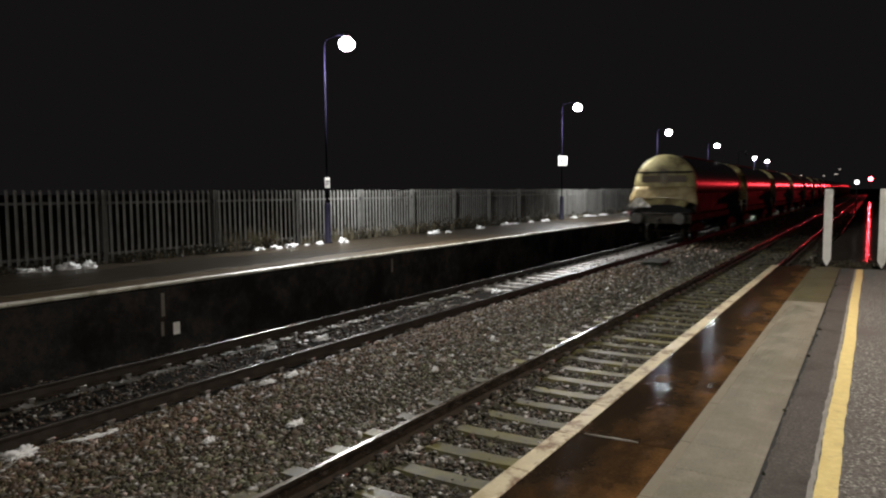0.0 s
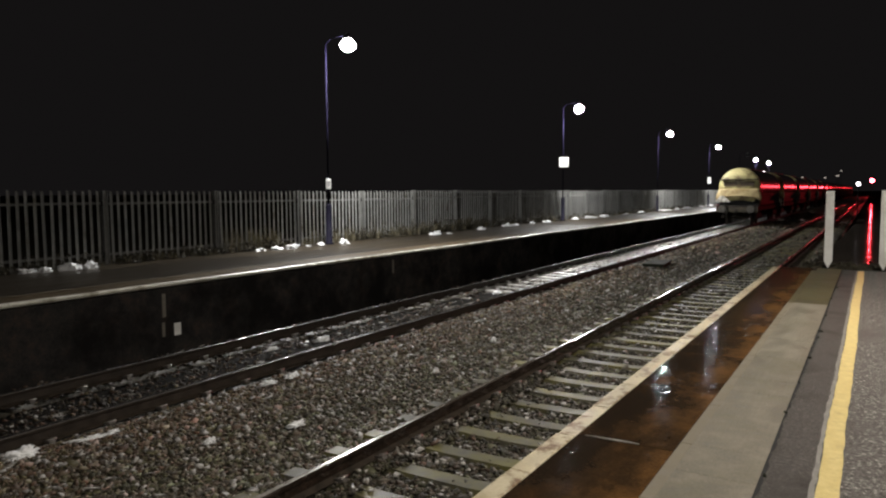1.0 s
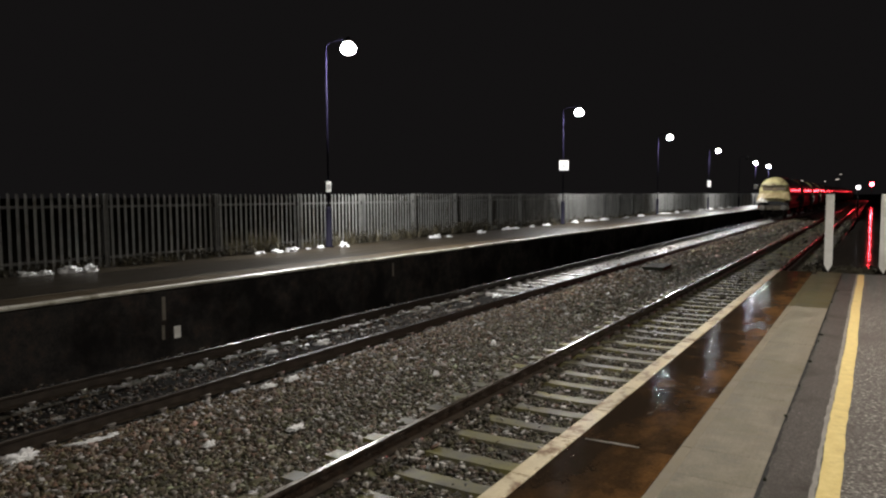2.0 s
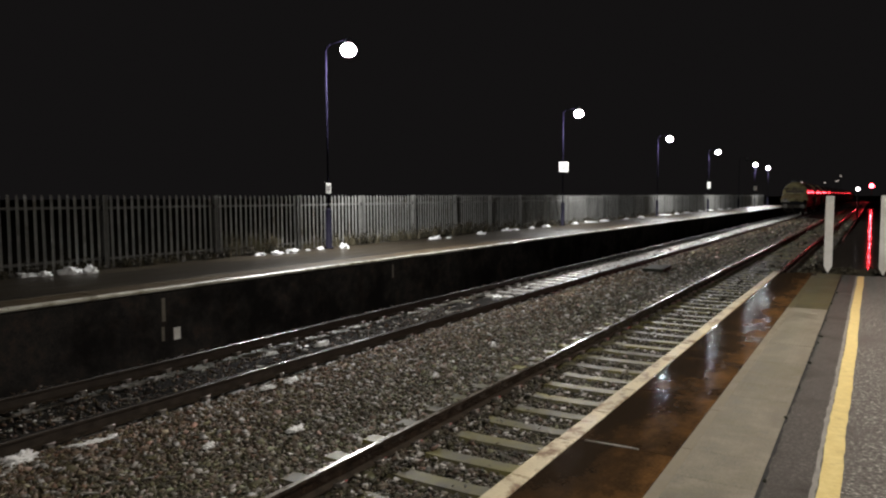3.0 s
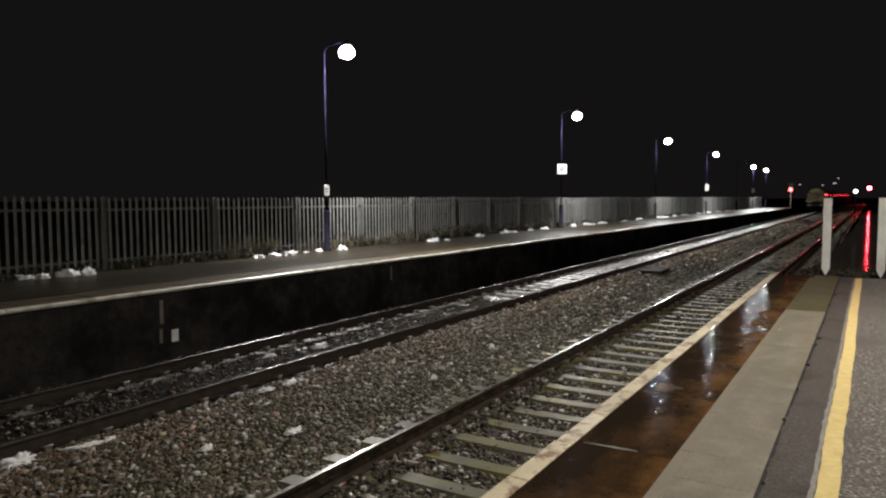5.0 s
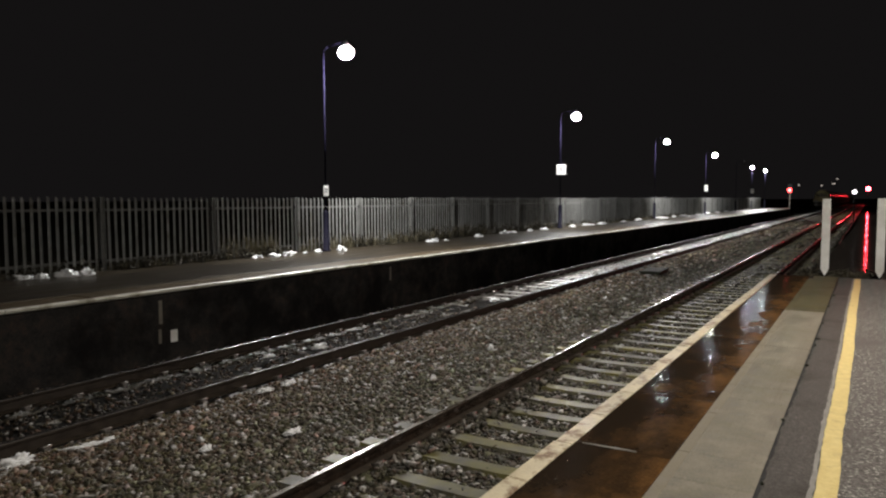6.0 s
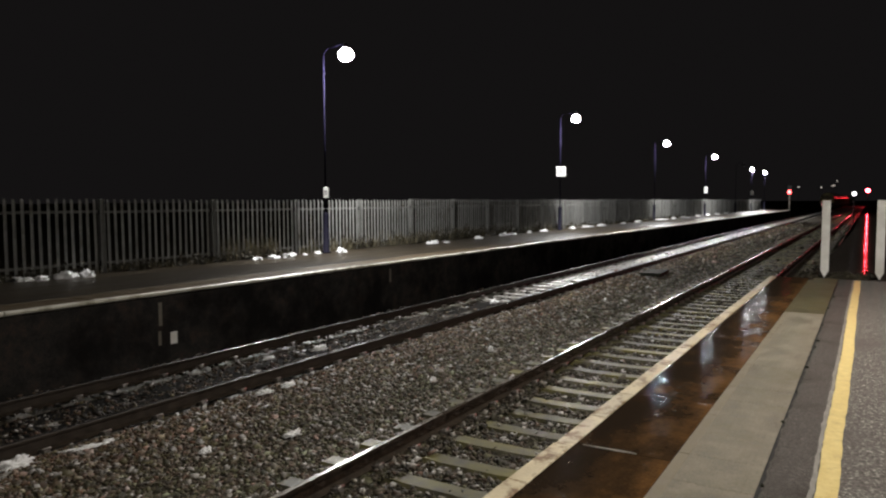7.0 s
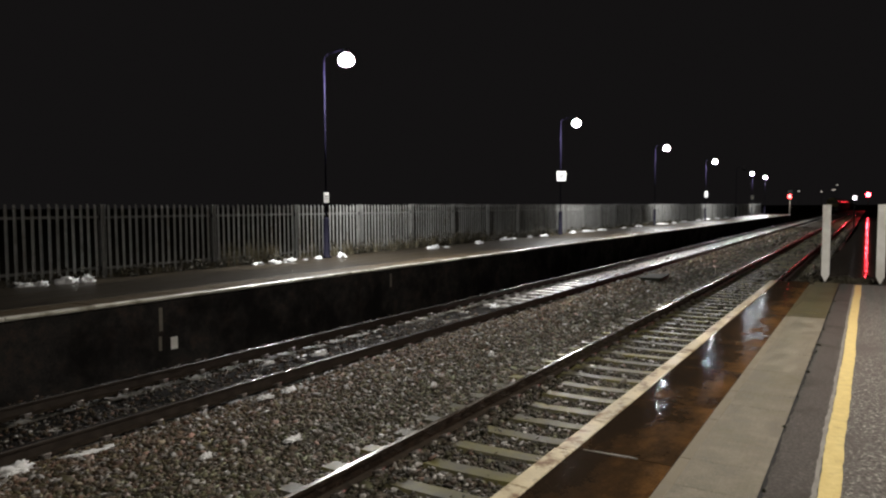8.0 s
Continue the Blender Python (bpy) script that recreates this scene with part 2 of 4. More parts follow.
M = {
    "coping": coping_material(),
    "soil": surface("dark_soil", [(0.015, 0.013, 0.01), (0.035, 0.03, 0.02)], 1.5, (0.9, 1.0), bump=0.6, depth=0.05, gloss=0.0),
    "bed": surface("ballast_bed", [(0.03, 0.026, 0.018), (0.075, 0.065, 0.046), (0.14, 0.122, 0.09)], 14, (0.4, 0.65), bump=1.0, grain=38, depth=0.03),
    "stone": stone_material(),
    "rail": surface("rusty_rail", [(0.012, 0.009, 0.007), (0.038, 0.025, 0.018)], 8, (0.14, 0.22), 0.2, 0.05, 60, 0.001),
    "farhead": surface("running_railhead", [(0.36, 0.35, 0.34), (0.54, 0.53, 0.52)], 12, (0.19, 0.28), 1.0, 0.012, 90, 0.001, stretch=(1, 0.15, 1)),
    "railfoot": surface("dirty_rail_foot", [(0.016, 0.013, 0.01), (0.05, 0.038, 0.028)], 12, (0.75, 0.95), 0.0, 0.4, 60, 0.003, gloss=0.15),
    "dustyrail": surface("dusty_rail", [(0.018, 0.014, 0.011), (0.05, 0.037, 0.028)], 8, (0.4, 0.6), 0.1, 0.1, 60, 0.001),
    "chip": surface("pale_stone_chip", [(0.13, 0.118, 0.1), (0.3, 0.285, 0.26), (0.5, 0.49, 0.47)], 7, (0.4, 0.65), 0, 0.4, 70, 0.003),
    "dullhead": surface("dull_railhead", [(0.09, 0.075, 0.056), (0.24, 0.21, 0.175)], 10, (0.2, 0.32), 0.35, 0.015, 90, 0.001, stretch=(1, 0.15, 1), gloss=0.35),
    "concrete": surface("sleeper_concrete", [(0.075, 0.072, 0.056), (0.165, 0.158, 0.125)], 9, (0.38, 0.52), 0, 0.25, 70, 0.004, 0.28,
                        stain=(0.18, 0.165, 0.06), stain_scale=1.6, stain_cut=(0.44, 0.62), gloss=0.16),
    "oldsleeper": surface("stained_sleeper", [(0.24, 0.228, 0.208), (0.46, 0.44, 0.41)], 7, (0.38, 0.5), 0, 0.25, 60, 0.004, 0.2,
                          stain=(0.06, 0.05, 0.04), stain_scale=3, stain_cut=(0.52, 0.7), gloss=1.0, coat=1.0),
    "blackbed": surface("matt_black_bed", [(0.004, 0.0035, 0.003), (0.014, 0.012, 0.01)], 9, (0.7, 0.9), 0, 0.6, 40, 0.012, gloss=0.05),
    "silt": surface("wet_silt", [(0.02, 0.017, 0.013), (0.055, 0.048, 0.038)], 4, (0.34, 0.46), 0, 0.3, 30, 0.006, gloss=1.0),
    "clip": surface("clip_steel", [(0.22, 0.2, 0.18), (0.4, 0.38, 0.36)], 20, (0.3, 0.5), 0.7, 0.1, 90, 0.002),
    "brick": surface("sooty_brick", [(0.018, 0.017, 0.017), (0.034, 0.032, 0.031), (0.056, 0.042, 0.035)], 5, (0.55, 0.9), 0, 0.6, 40, 0.01,
                     stain=(0.013, 0.012, 0.012), stain_scale=0.9, gloss=0.0),
    "faredge": surface("worn_white_edge", [(0.72, 0.70, 0.60), (0.88, 0.86, 0.77)], 4, (0.4, 0.5), 0, 0.2, 60, 0.004, 0.1,
                       stain=(0.3, 0.25, 0.16), stain_scale=2.2, stain_cut=(0.5, 0.68), gloss=0.9, coat=0.25),
    "farcoping": surface("wet_dark_coping", [(0.06, 0.042, 0.022), (0.11, 0.078, 0.044)], 4, (0.35, 0.5), 0, 0.3, 50, 0.006, 0.12, gloss=0.3),
    "farasphalt": surface("wet_asphalt", [(0.016, 0.0115, 0.0062), (0.034, 0.0255, 0.0145), (0.056, 0.042, 0.025)], 2.5, (0.3, 0.46), 0, 0.4, 90, 0.006, stretch=(2.6, 0.22, 1), span=(0.36, 0.68),
                          stain=(0.016, 0.012, 0.008), stain_scale=0.9, stain_rough=0.32, gloss=0.35),
    "asphalt": surface("platform_asphalt", [(0.03, 0.028, 0.025), (0.088, 0.084, 0.076), (0.14, 0.135, 0.122), (0.46, 0.45, 0.42)], 44, (0.6, 0.85), 0, 0.9, 110, 0.009, span=(0.38, 0.67),
                       stain=(0.075, 0.07, 0.063), stain_scale=1.4, stain_cut=(0.50, 0.72), gloss=0.15),
    "asphaltstrip": surface("dark_asphalt_strip", [(0.022, 0.0205, 0.018), (0.062, 0.058, 0.051), (0.13, 0.124, 0.112)], 50, (0.6, 0.85), 0, 0.8, 130, 0.007, span=(0.36, 0.70),
                            stain=(0.03, 0.027, 0.022), stain_scale=2.2, stain_cut=(0.5, 0.7), gloss=0.2),
    "edgewhite": surface("worn_cream_edge", [(0.38, 0.32, 0.2), (0.60, 0.53, 0.37)], 6, (0.3, 0.6), 0, 0.25, 60, 0.004, 0.08,
                         stain=(0.15, 0.085, 0.035), stain_scale=7.0, stain_cut=(0.50, 0.62)),
    "tactile": surface("tactile_paving", [(0.088, 0.078, 0.054), (0.14, 0.124, 0.09), (0.192, 0.172, 0.131)], 7, (0.5, 0.8), 0, 0.5, 75, 0.005, 0.03,
                       stain=(0.105, 0.094, 0.056), stain_scale=2.0, stain_cut=(0.5, 0.72), span=(0.36, 0.64)),
    "border": surface("paving_border", [(0.125, 0.107, 0.072), (0.18, 0.156, 0.11)], 5, (0.5, 0.8), 0, 0.3, 70, 0.004, 0.05),
    "tactileold": surface("weathered_tactile_paving", [(0.046, 0.04, 0.018), (0.098, 0.084, 0.042)], 3.5, (0.6, 0.85), 0, 0.35, 90, 0.005, 0.10, gloss=0.15),
    "yellow": surface("yellow_line_paint", [(0.47, 0.37, 0.14), (0.66, 0.55, 0.26)], 14, (0.4, 0.7), 0, 0.4, 110, 0.004,
                      stain=(0.4, 0.32, 0.15), stain_scale=11, stain_cut=(0.54, 0.74), gloss=0.12),
    "putty": surface("old_line_ghost", [(0.13, 0.125, 0.112), (0.24, 0.23, 0.21)], 12, (0.6, 0.8), 0, 0.3, 90, 0.003),
    "farline": surface("faded_brown_line", [(0.07, 0.054, 0.033), (0.13, 0.104, 0.068)], 5, (0.5, 0.7), 0, 0.3, 60, 0.003),
    # darker grey than the pales, for the fence's posts and rails
    "galvdark": surface("dark_grey_steel", [(0.12, 0.12, 0.115), (0.2, 0.2, 0.19)], 6, (0.5, 0.7), 0.3, 0.15, 60, 0.002, 0.14),
    "galv": surface("galvanised_steel", [(0.22, 0.222, 0.214), (0.35, 0.352, 0.34)], 6, (0.42, 0.65), 0.35, 0.15, 60, 0.002, 0.14,
                    stain=(0.13, 0.11, 0.08), stain_scale=2.5, stain_cut=(0.55, 0.75)),
    "polepaint": surface("dark_blue_paint", [(0.0035, 0.003, 0.009), (0.006, 0.005, 0.014)], 8, (0.7, 0.85), 0, 0.1, 60, 0.002, gloss=0.1),
    "polesteel": surface("pale_blue_steel", [(0.0036, 0.003, 0.0085), (0.0065, 0.0055, 0.0135)], 8, (0.7, 0.85), 0.0, 0.05, 60, 0.001, gloss=0.02),
    "housing": surface("lantern_housing", [(0.2, 0.2, 0.2), (0.3, 0.3, 0.3)], 8, (0.4, 0.6), 0.3, 0.1, 60, 0.002),
    "white": surface("white_enamel", [(0.68, 0.68, 0.65), (0.8, 0.8, 0.78)], 5, (0.4, 0.6), 0, 0.1, 60, 0.002, 0.04),
    "postwhite": surface("grimy_white_post", [(0.74, 0.74, 0.72), (0.86, 0.86, 0.84)], 5, (0.4, 0.6), 0, 0.15, 60, 0.003, 0.04,
                         stain=(0.5, 0.48, 0.44), stain_scale=1.5, stain_cut=(0.45, 0.8)),
    "bar": surface("grey_lettering", [(0.16, 0.16, 0.18), (0.22, 0.22, 0.24)], 8, (0.5, 0.7), 0, 0.0),
    "black": surface("black_paint", [(0.012, 0.012, 0.012), (0.03, 0.03, 0.03)], 8, (0.6, 0.85), 0, 0.15, 60, 0.003, gloss=0.15),
    "chamber": surface("mossy_dark_concrete", [(0.012, 0.014, 0.009), (0.03, 0.032, 0.02)], 4, (0.7, 0.9), 0, 0.3, 40, 0.004, gloss=0.3),
    "snow": surface("thawing_snow", [(0.74, 0.75, 0.76), (0.92, 0.93, 0.94)], 9, (0.5, 0.8), 0, 0.8, 45, 0.015),
    "deadleaf": surface("dark_dead_weeds", [(0.022, 0.019, 0.011), (0.06, 0.05, 0.028)], 3, (0.7, 0.9), 0, 0.0),
    "straw": surface("withered_grass", [(0.07, 0.06, 0.032), (0.19, 0.165, 0.10)], 3, (0.7, 0.9), 0, 0.0),
    "path": path_material(),
    "tank": surface("grimy_tank_side", [(0.02, 0.018, 0.016), (0.045, 0.038, 0.033)], 1.6, (0.2, 0.26), 0, 0.08, 30, 0.003, 0.1, stretch=(1, 1, 0.5)),
    "tankend": surface("grimy_cream_tank_end", [(0.38, 0.33, 0.14), (0.56, 0.5, 0.24)], 2.2, (0.4, 0.65), 0, 0.15, 30, 0.004, 0.08,
                       stain=(0.15, 0.11, 0.05), stain_scale=1.6),
    "apron": surface("tan_end_apron", [(0.40, 0.31, 0.15), (0.56, 0.46, 0.25)], 2.2, (0.24, 0.34), 0, 0.15, 30, 0.004, 0.08,
                     stain=(0.26, 0.18, 0.08), stain_scale=1.6),
    "maroon": surface("faded_maroon_paint", [(0.045, 0.014, 0.014), (0.085, 0.024, 0.022)], 2.0, (0.55, 0.75), 0, 0.1, 30, 0.003, 0.1,
                      stain=(0.03, 0.02, 0.017), stain_scale=1.4, gloss=0.12),
    "buffer": surface("worn_buffer_steel", [(0.05, 0.046, 0.04), (0.14, 0.13, 0.11)], 6, (0.35, 0.5), 0.3, 0.1, 40, 0.002),
    # pale mirror-like finish of the added plate that stands for the wet apron's glint
    "brightplate": surface("lamp_glint_plate", [(0.4, 0.38, 0.33), (0.55, 0.52, 0.46)], 5, (0.24, 0.3), 0.5, 0.03, 60, 0.001),
    "grime": surface("brown_grime", [(0.09, 0.065, 0.04), (0.15, 0.11, 0.065)], 6, (0.5, 0.7), 0, 0.1, 40, 0.003),
    "frame": surface("grimy_underframe", [(0.015, 0.013, 0.011), (0.045, 0.038, 0.03)], 3, (0.6, 0.85), 0.0, 0.3, 40, 0.005, gloss=0.1),
    "frame_worn": surface("worn_brown_headstock", [(0.02, 0.017, 0.013), (0.09, 0.075, 0.052)], 3.5, (0.5, 0.75), 0.0, 0.3, 40, 0.005, gloss=0.3),
    "greybox": surface("grimy_grey_steel", [(0.1, 0.092, 0.078), (0.22, 0.2, 0.165)], 4, (0.45, 0.7), 0.1, 0.2, 40, 0.004),
    "lit": glow("lantern_bowl_lit", (1.0, 0.985, 0.96), LAMP_GLOW),
    "lens": glow("lantern_lens_lit", (1.0, 0.985, 0.96), LENS_GLOW),
    "nearlit": glow("near_lantern_lit", (1.0, 0.92, 0.81), NEAR_GLOW),
    "unlit": glow("lantern_bowl_faint", (0.04, 0.04, 0.04), 0.0),
    "red": glow("red_aspect_lit", (1.0, 0.035, 0.05), 70.0),
    "red2": glow("red_aspect_small", (1.0, 0.06, 0.06), 16.0),
    "tail": glow("tail_lens_lit", (1.0, 0.07, 0.08), 160.0),
    "whitelight": glow("white_aspect_lit", (1.0, 0.9, 0.93), 6.0),
    "farlight": glow("distant_window_lit", (1.0, 0.86, 0.76), 0.8),
}


def ribs(m, pitch=0.0667):
    """Low ribs along the paving over a material's own relief."""
    n, l = m.node_tree.nodes, m.node_tree.links
    co, sep = n.new("ShaderNodeTexCoord"), n.new("ShaderNodeSeparateXYZ")
    l.new(co.outputs["Object"], sep.inputs[0])
    waves = []
    for k in (0, 1):
        a, b = n.new("ShaderNodeMath"), n.new("ShaderNodeMath")
        a.operation, b.operation = "MULTIPLY", "SINE"
        a.inputs[1].default_value = 2 * math.pi / pitch
        l.new(sep.outputs[0], a.inputs[0])
        l.new(a.outputs[0], b.inputs[0])
        waves.append(b)
    prod = n.new("ShaderNodeMath")
    prod.operation = "MULTIPLY"
    prod.use_clamp = True
    for k in (0, 1):
        l.new(waves[k].outputs[0], prod.inputs[k])
    bump = n.new("ShaderNodeBump")
    bump.inputs["Strength"].default_value, bump.inputs["Distance"].default_value = 0.2, 0.004
    l.new(prod.outputs[0], bump.inputs["Height"])
    old = n["Principled BSDF"].inputs["Normal"].links[0].from_socket
    l.new(old, bump.inputs["Normal"])
    l.new(bump.outputs[0], n["Principled BSDF"].inputs["Normal"])


ribs(M["tactile"])
ribs(M["tactileold"])


# ---- building helpers ----
def box(bm, x0, x1, y0, y1, z0, z1, bevel=0.0):
    v = [bm.verts.new(p) for p in ((x0, y0, z0), (x1, y0, z0), (x1, y1, z0), (x0, y1, z0), (x0, y0, z1), (x1, y0, z1), (x1, y1, z1), (x0, y1, z1))]
    fs = [bm.faces.new([v[i] for i in q]) for q in ((3, 2, 1, 0), (4, 5, 6, 7), (0, 1, 5, 4), (1, 2, 6, 5), (2, 3, 7, 6), (3, 0, 4, 7))]
    if bevel:
        es = list({e for f in fs for e in f.edges})
        bmesh.ops.bevel(bm, geom=es, offset=bevel, segments=1, affect="EDGES")
    return bm


def rod(bm, a, b, r0, r1=None, seg=10, caps=True):
    """A tapered rod from a to b."""
    a, b = Vector(a), Vector(b)
    r1 = r0 if r1 is None else r1
    q = (b - a).to_track_quat("Z", "Y")
    rings = []
    for p, r in ((a, r0), (b, r1)):
        rings.append([bm.verts.new(p + q @ Vector((r * math.cos(2 * math.pi * k / seg), r * math.sin(2 * math.pi * k / seg), 0))) for k in range(seg)])
    for k in range(seg):
        bm.faces.new((rings[0][k], rings[0][(k + 1) % seg], rings[1][(k + 1) % seg], rings[1][k])).smooth = True
    if caps:
        bm.faces.new(rings[0][::-1])
        bm.faces.new(rings[1])
    return bm


def lathe(bm, profile, axis="Z", centre=(0, 0, 0), seg=24):
    """Turns (radius, along) pairs round an axis."""
    c = Vector(centre)
    rings = []
    for r, h in profile:
        ring = []
        for k in range(seg):
            a = 2 * math.pi * k / seg
            u, v = max(r, 1e-4) * math.cos(a), max(r, 1e-4) * math.sin(a)
            ring.append(bm.verts.new(c + Vector({"Z": (u, v, h), "Y": (v, h, u), "X": (h, u, v)}[axis])))
        rings.append(ring)
    for p, q in zip(rings, rings[1:]):
        for k in range(seg):
            bm.faces.new((p[k], p[(k + 1) % seg], q[(k + 1) % seg], q[k])).smooth = True
    return bm


def prism(bm, outline, y0, y1):
    """Extrudes an (x, z) outline along y."""
    a = [bm.verts.new((x, y0, z)) for x, z in outline]
    b = [bm.verts.new((x, y1, z)) for x, z in outline]
    k = len(outline)
    for i in range(k):
        bm.faces.new((a[i], a[(i + 1) % k], b[(i + 1) % k], b[i]))
    bm.faces.new(a[::-1])
    bm.faces.new(b)
    return bm


def mesh_of(name, bm, material):
    bmesh.ops.recalc_face_normals(bm, faces=bm.faces)
    me = bpy.data.meshes.new(name)
    bm.to_mesh(me)
    bm.free()
    for m in (material if isinstance(material, (list, tuple)) else [material]):
        me.materials.append(M[m])
    return me


def part(name, bm, material, parent=None, label="", at=None):
    ob = new(name, mesh_of(name, bm, material))
    if parent:
        ob.parent = parent
    if at is not None:
        ob.matrix_basis = at
    return tagged(ob, label)


def share(name, me, parent, at):
    ob = new(name, me)
    ob.parent = parent
    ob.matrix_basis = at
    return ob


def thing(name, label, category, at=(0, 0, 0), group="", kind=""):
    ob = new(name)
    ob.empty_display_size = 0.2
    ob.matrix_basis = at if isinstance(at, Matrix) else Matrix.Translation(at)
    return tagged(ob, label, category, group, kind)


def raw(name, verts, quads, material, smooth=False):
    """A mesh object out of numpy arrays of vertices and quads."""
    me = bpy.data.meshes.new(name)
    verts, quads = np.asarray(verts, np.float32), np.asarray(quads, np.int32)
    k = quads.shape[1]
    me.vertices.add(len(verts))
    me.vertices.foreach_set("co", verts.ravel())
    me.loops.add(quads.size)
    me.loops.foreach_set("vertex_index", quads.ravel())
    me.polygons.add(len(quads))
    me.polygons.foreach_set("loop_start", np.arange(0, quads.size, k, dtype=np.int32))
    me.update(calc_edges=True)
    me.materials.append(M[material])
    return new(name, me)


def sheet(nx, ny, x0, x1, y0, y1, zf):
    xs, ys = np.linspace(x0, x1, nx), np.linspace(0, 1, ny) ** 1.6 * (y1 - y0) + y0
    gx, gy = np.meshgrid(xs, ys)
    v = np.stack([gx, gy, zf(gx, gy)], -1).reshape(-1, 3)
    i = (np.arange(ny - 1)[:, None] * nx + np.arange(nx - 1)[None]).ravel()
    return v, np.stack([i, i + 1, i + 1 + nx, i + nx], 1)


# ---- ground and track bed ----
def build_ground():
    rng = np.random.default_rng(1)
    bm = bmesh.new()
    box(bm, -1500, 1500, -300, 2500, -2.0, -1.30)
    tagged(part("ground", bm, "soil"), "dark level soil beside the railway at night", "ground", kind="structure")
    v, q = sheet(60, 260, -9.15, -1.30, -6, 300,
                 lambda x, y: SLEEPER_TOP - 0.075 + 0.058 * np.clip((x + 6.7) / 0.2, 0, 1) * np.clip((-4.35 - x) / 0.5, 0, 1) + 0.02 * np.sin(x * 5.1 + y) * np.sin(y * 3.3) + 0.012 * rng.standard_normal(x.shape))
    tagged(raw("ballast_bed", v, q, "bed"), "dark fouled ballast bed under both tracks", "ballast", kind="structure")
    bm = bmesh.new()
    box(bm, FAR_RAILS[0] + 0.1, FAR_RAILS[1] - 0.1, 15.0, 220, SLEEPER_TOP - 0.18, SLEEPER_TOP - 0.056)
    tagged(part("silt_bed", bm, "silt"), "wet dark silt washed in between the far rails", "silt", kind="structure")
    # near-black uneven sheet between the far rails, up to where the silt begins
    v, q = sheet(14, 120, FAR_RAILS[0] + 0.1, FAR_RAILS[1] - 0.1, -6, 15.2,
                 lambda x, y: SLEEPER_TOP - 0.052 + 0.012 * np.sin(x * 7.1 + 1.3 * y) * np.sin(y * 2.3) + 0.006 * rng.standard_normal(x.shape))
    tagged(raw("grimy_bed", v, q, "blackbed"), "matt black uneven bed between the far rails", "dirt", kind="structure")


def build_ballast():
    """Crushed stone: angular blocks close by, simpler and sparser ones far off."""
    rng = np.random.default_rng(7)
    octa = np.array([(1, 0, 0), (0, 1, 0), (-1, 0, 0), (0, -1, 0), (0, 0, 1), (0, 0, -1)], float) * 1.35
    octa_faces = np.array([(0, 1, 4), (1, 2, 4), (2, 3, 4), (3, 0, 4), (1, 0, 5), (2, 1, 5), (3, 2, 5), (0, 3, 5)])
    block = np.array([(x, y, z) for z in (-1, 1) for x, y in ((-1, -1), (1, -1), (1, 1), (-1, 1))], float) * 0.86
    block_faces = np.array([(3, 2, 1, 0), (4, 5, 6, 7), (0, 1, 5, 4), (1, 2, 6, 5), (2, 3, 7, 6), (3, 0, 4, 7)])
    bands = (("ballast_stones", block, block_faces, ((2.6, 7, 2000, 0.0102), (7, 13, 1500, 0.0112)), "stone", (0.4, 0.85), 0.42, 0.0),
             ("ballast_stones", octa, octa_faces, ((-6, 2.6, 330, 0.022), (13, 24, 650, 0.0165), (24, 45, 190, 0.026), (45, 80, 45, 0.04)), "stone", (0.4, 0.85), 0.42, 0.0),
             ("pale_chips", block, block_faces, ((2.6, 7, 95, 0.0118), (7, 13, 70, 0.0135), (13, 24, 30, 0.017)), "chip", (0.16, 0.4), 0.3, 0.022))
    for name, shape, faces, stretches, tone, flat, tilt, lift in bands:
        nv = len(shape)
        allv, allq, base = [], [], 0
        for y0, y1, per, size in stretches:
            k = int((y1 - y0) * 7.7 * per)
            x, y = rng.uniform(-9.12, -1.42, k), rng.uniform(y0, y1, k)
            keep = np.ones(k, bool)
            for r in (*NEAR_RAILS, *FAR_RAILS):
                keep &= np.abs(x - r) > 0.085
            six = np.clip((x + 6.75) / 0.2, 0, 1) * np.clip((-4.3 - x) / 0.6, 0, 1)
            z = SLEEPER_TOP - 0.042 + 0.062 * six + rng.uniform(-0.02, 0.02, k) + lift
            z = z + 0.05 * np.sin(x * 1.9 + 0.6 * np.sin(y * 0.7)) * six
            on_sleeper = (np.abs((y - 2.12 + 0.285) % 0.57 - 0.285) < 0.13) & (np.abs(x + 3.04) < 1.25)
            # stones lie heaped over the sleepers against the inner side of the near track's far rail
            banked = (x > NEAR_RAILS[0]) & (x < NEAR_RAILS[0] + 0.3 + 0.05 * np.sin(y * 9.0)) & (y < 9)
            z = z + 0.05 * banked
            keep &= ~(on_sleeper & ~banked & (rng.random(k) < 0.82))
            keep &= ~((x < -6.72) & (x > -8.36) & (rng.random(k) < (0.94 if y0 > 12 else 0.86)))
            keep &= ~((x < -8.2) & (rng.random(k) < 0.8))
            x, y, z = x[keep], y[keep], z[keep]
            k = len(x)
            s = size * np.exp(rng.normal(0, 0.36, k))
            v = shape[None] * (1 + rng.uniform(-0.35, 0.3, (k, nv, 1))) + rng.uniform(-0.42, 0.42, (k, nv, 3))
            v *= (s[:, None] * np.stack([rng.uniform(0.9, 1.95, k), rng.uniform(0.9, 1.95, k), rng.uniform(*flat, k)], 1))[:, None, :]
            ang = rng.uniform(0, 2 * np.pi, (k, 3))
            ang[:, :2] = rng.normal(0, tilt, (k, 2))
            for ax in range(3):
                c, d = np.cos(ang[:, ax])[:, None], np.sin(ang[:, ax])[:, None]
                a, b = [(1, 2), (0, 2), (0, 1)][ax]
                va, vb = v[:, :, a].copy(), v[:, :, b].copy()
                v[:, :, a], v[:, :, b] = va * c - vb * d, va * d + vb * c
            v += np.stack([x, y, z], 1)[:, None, :]
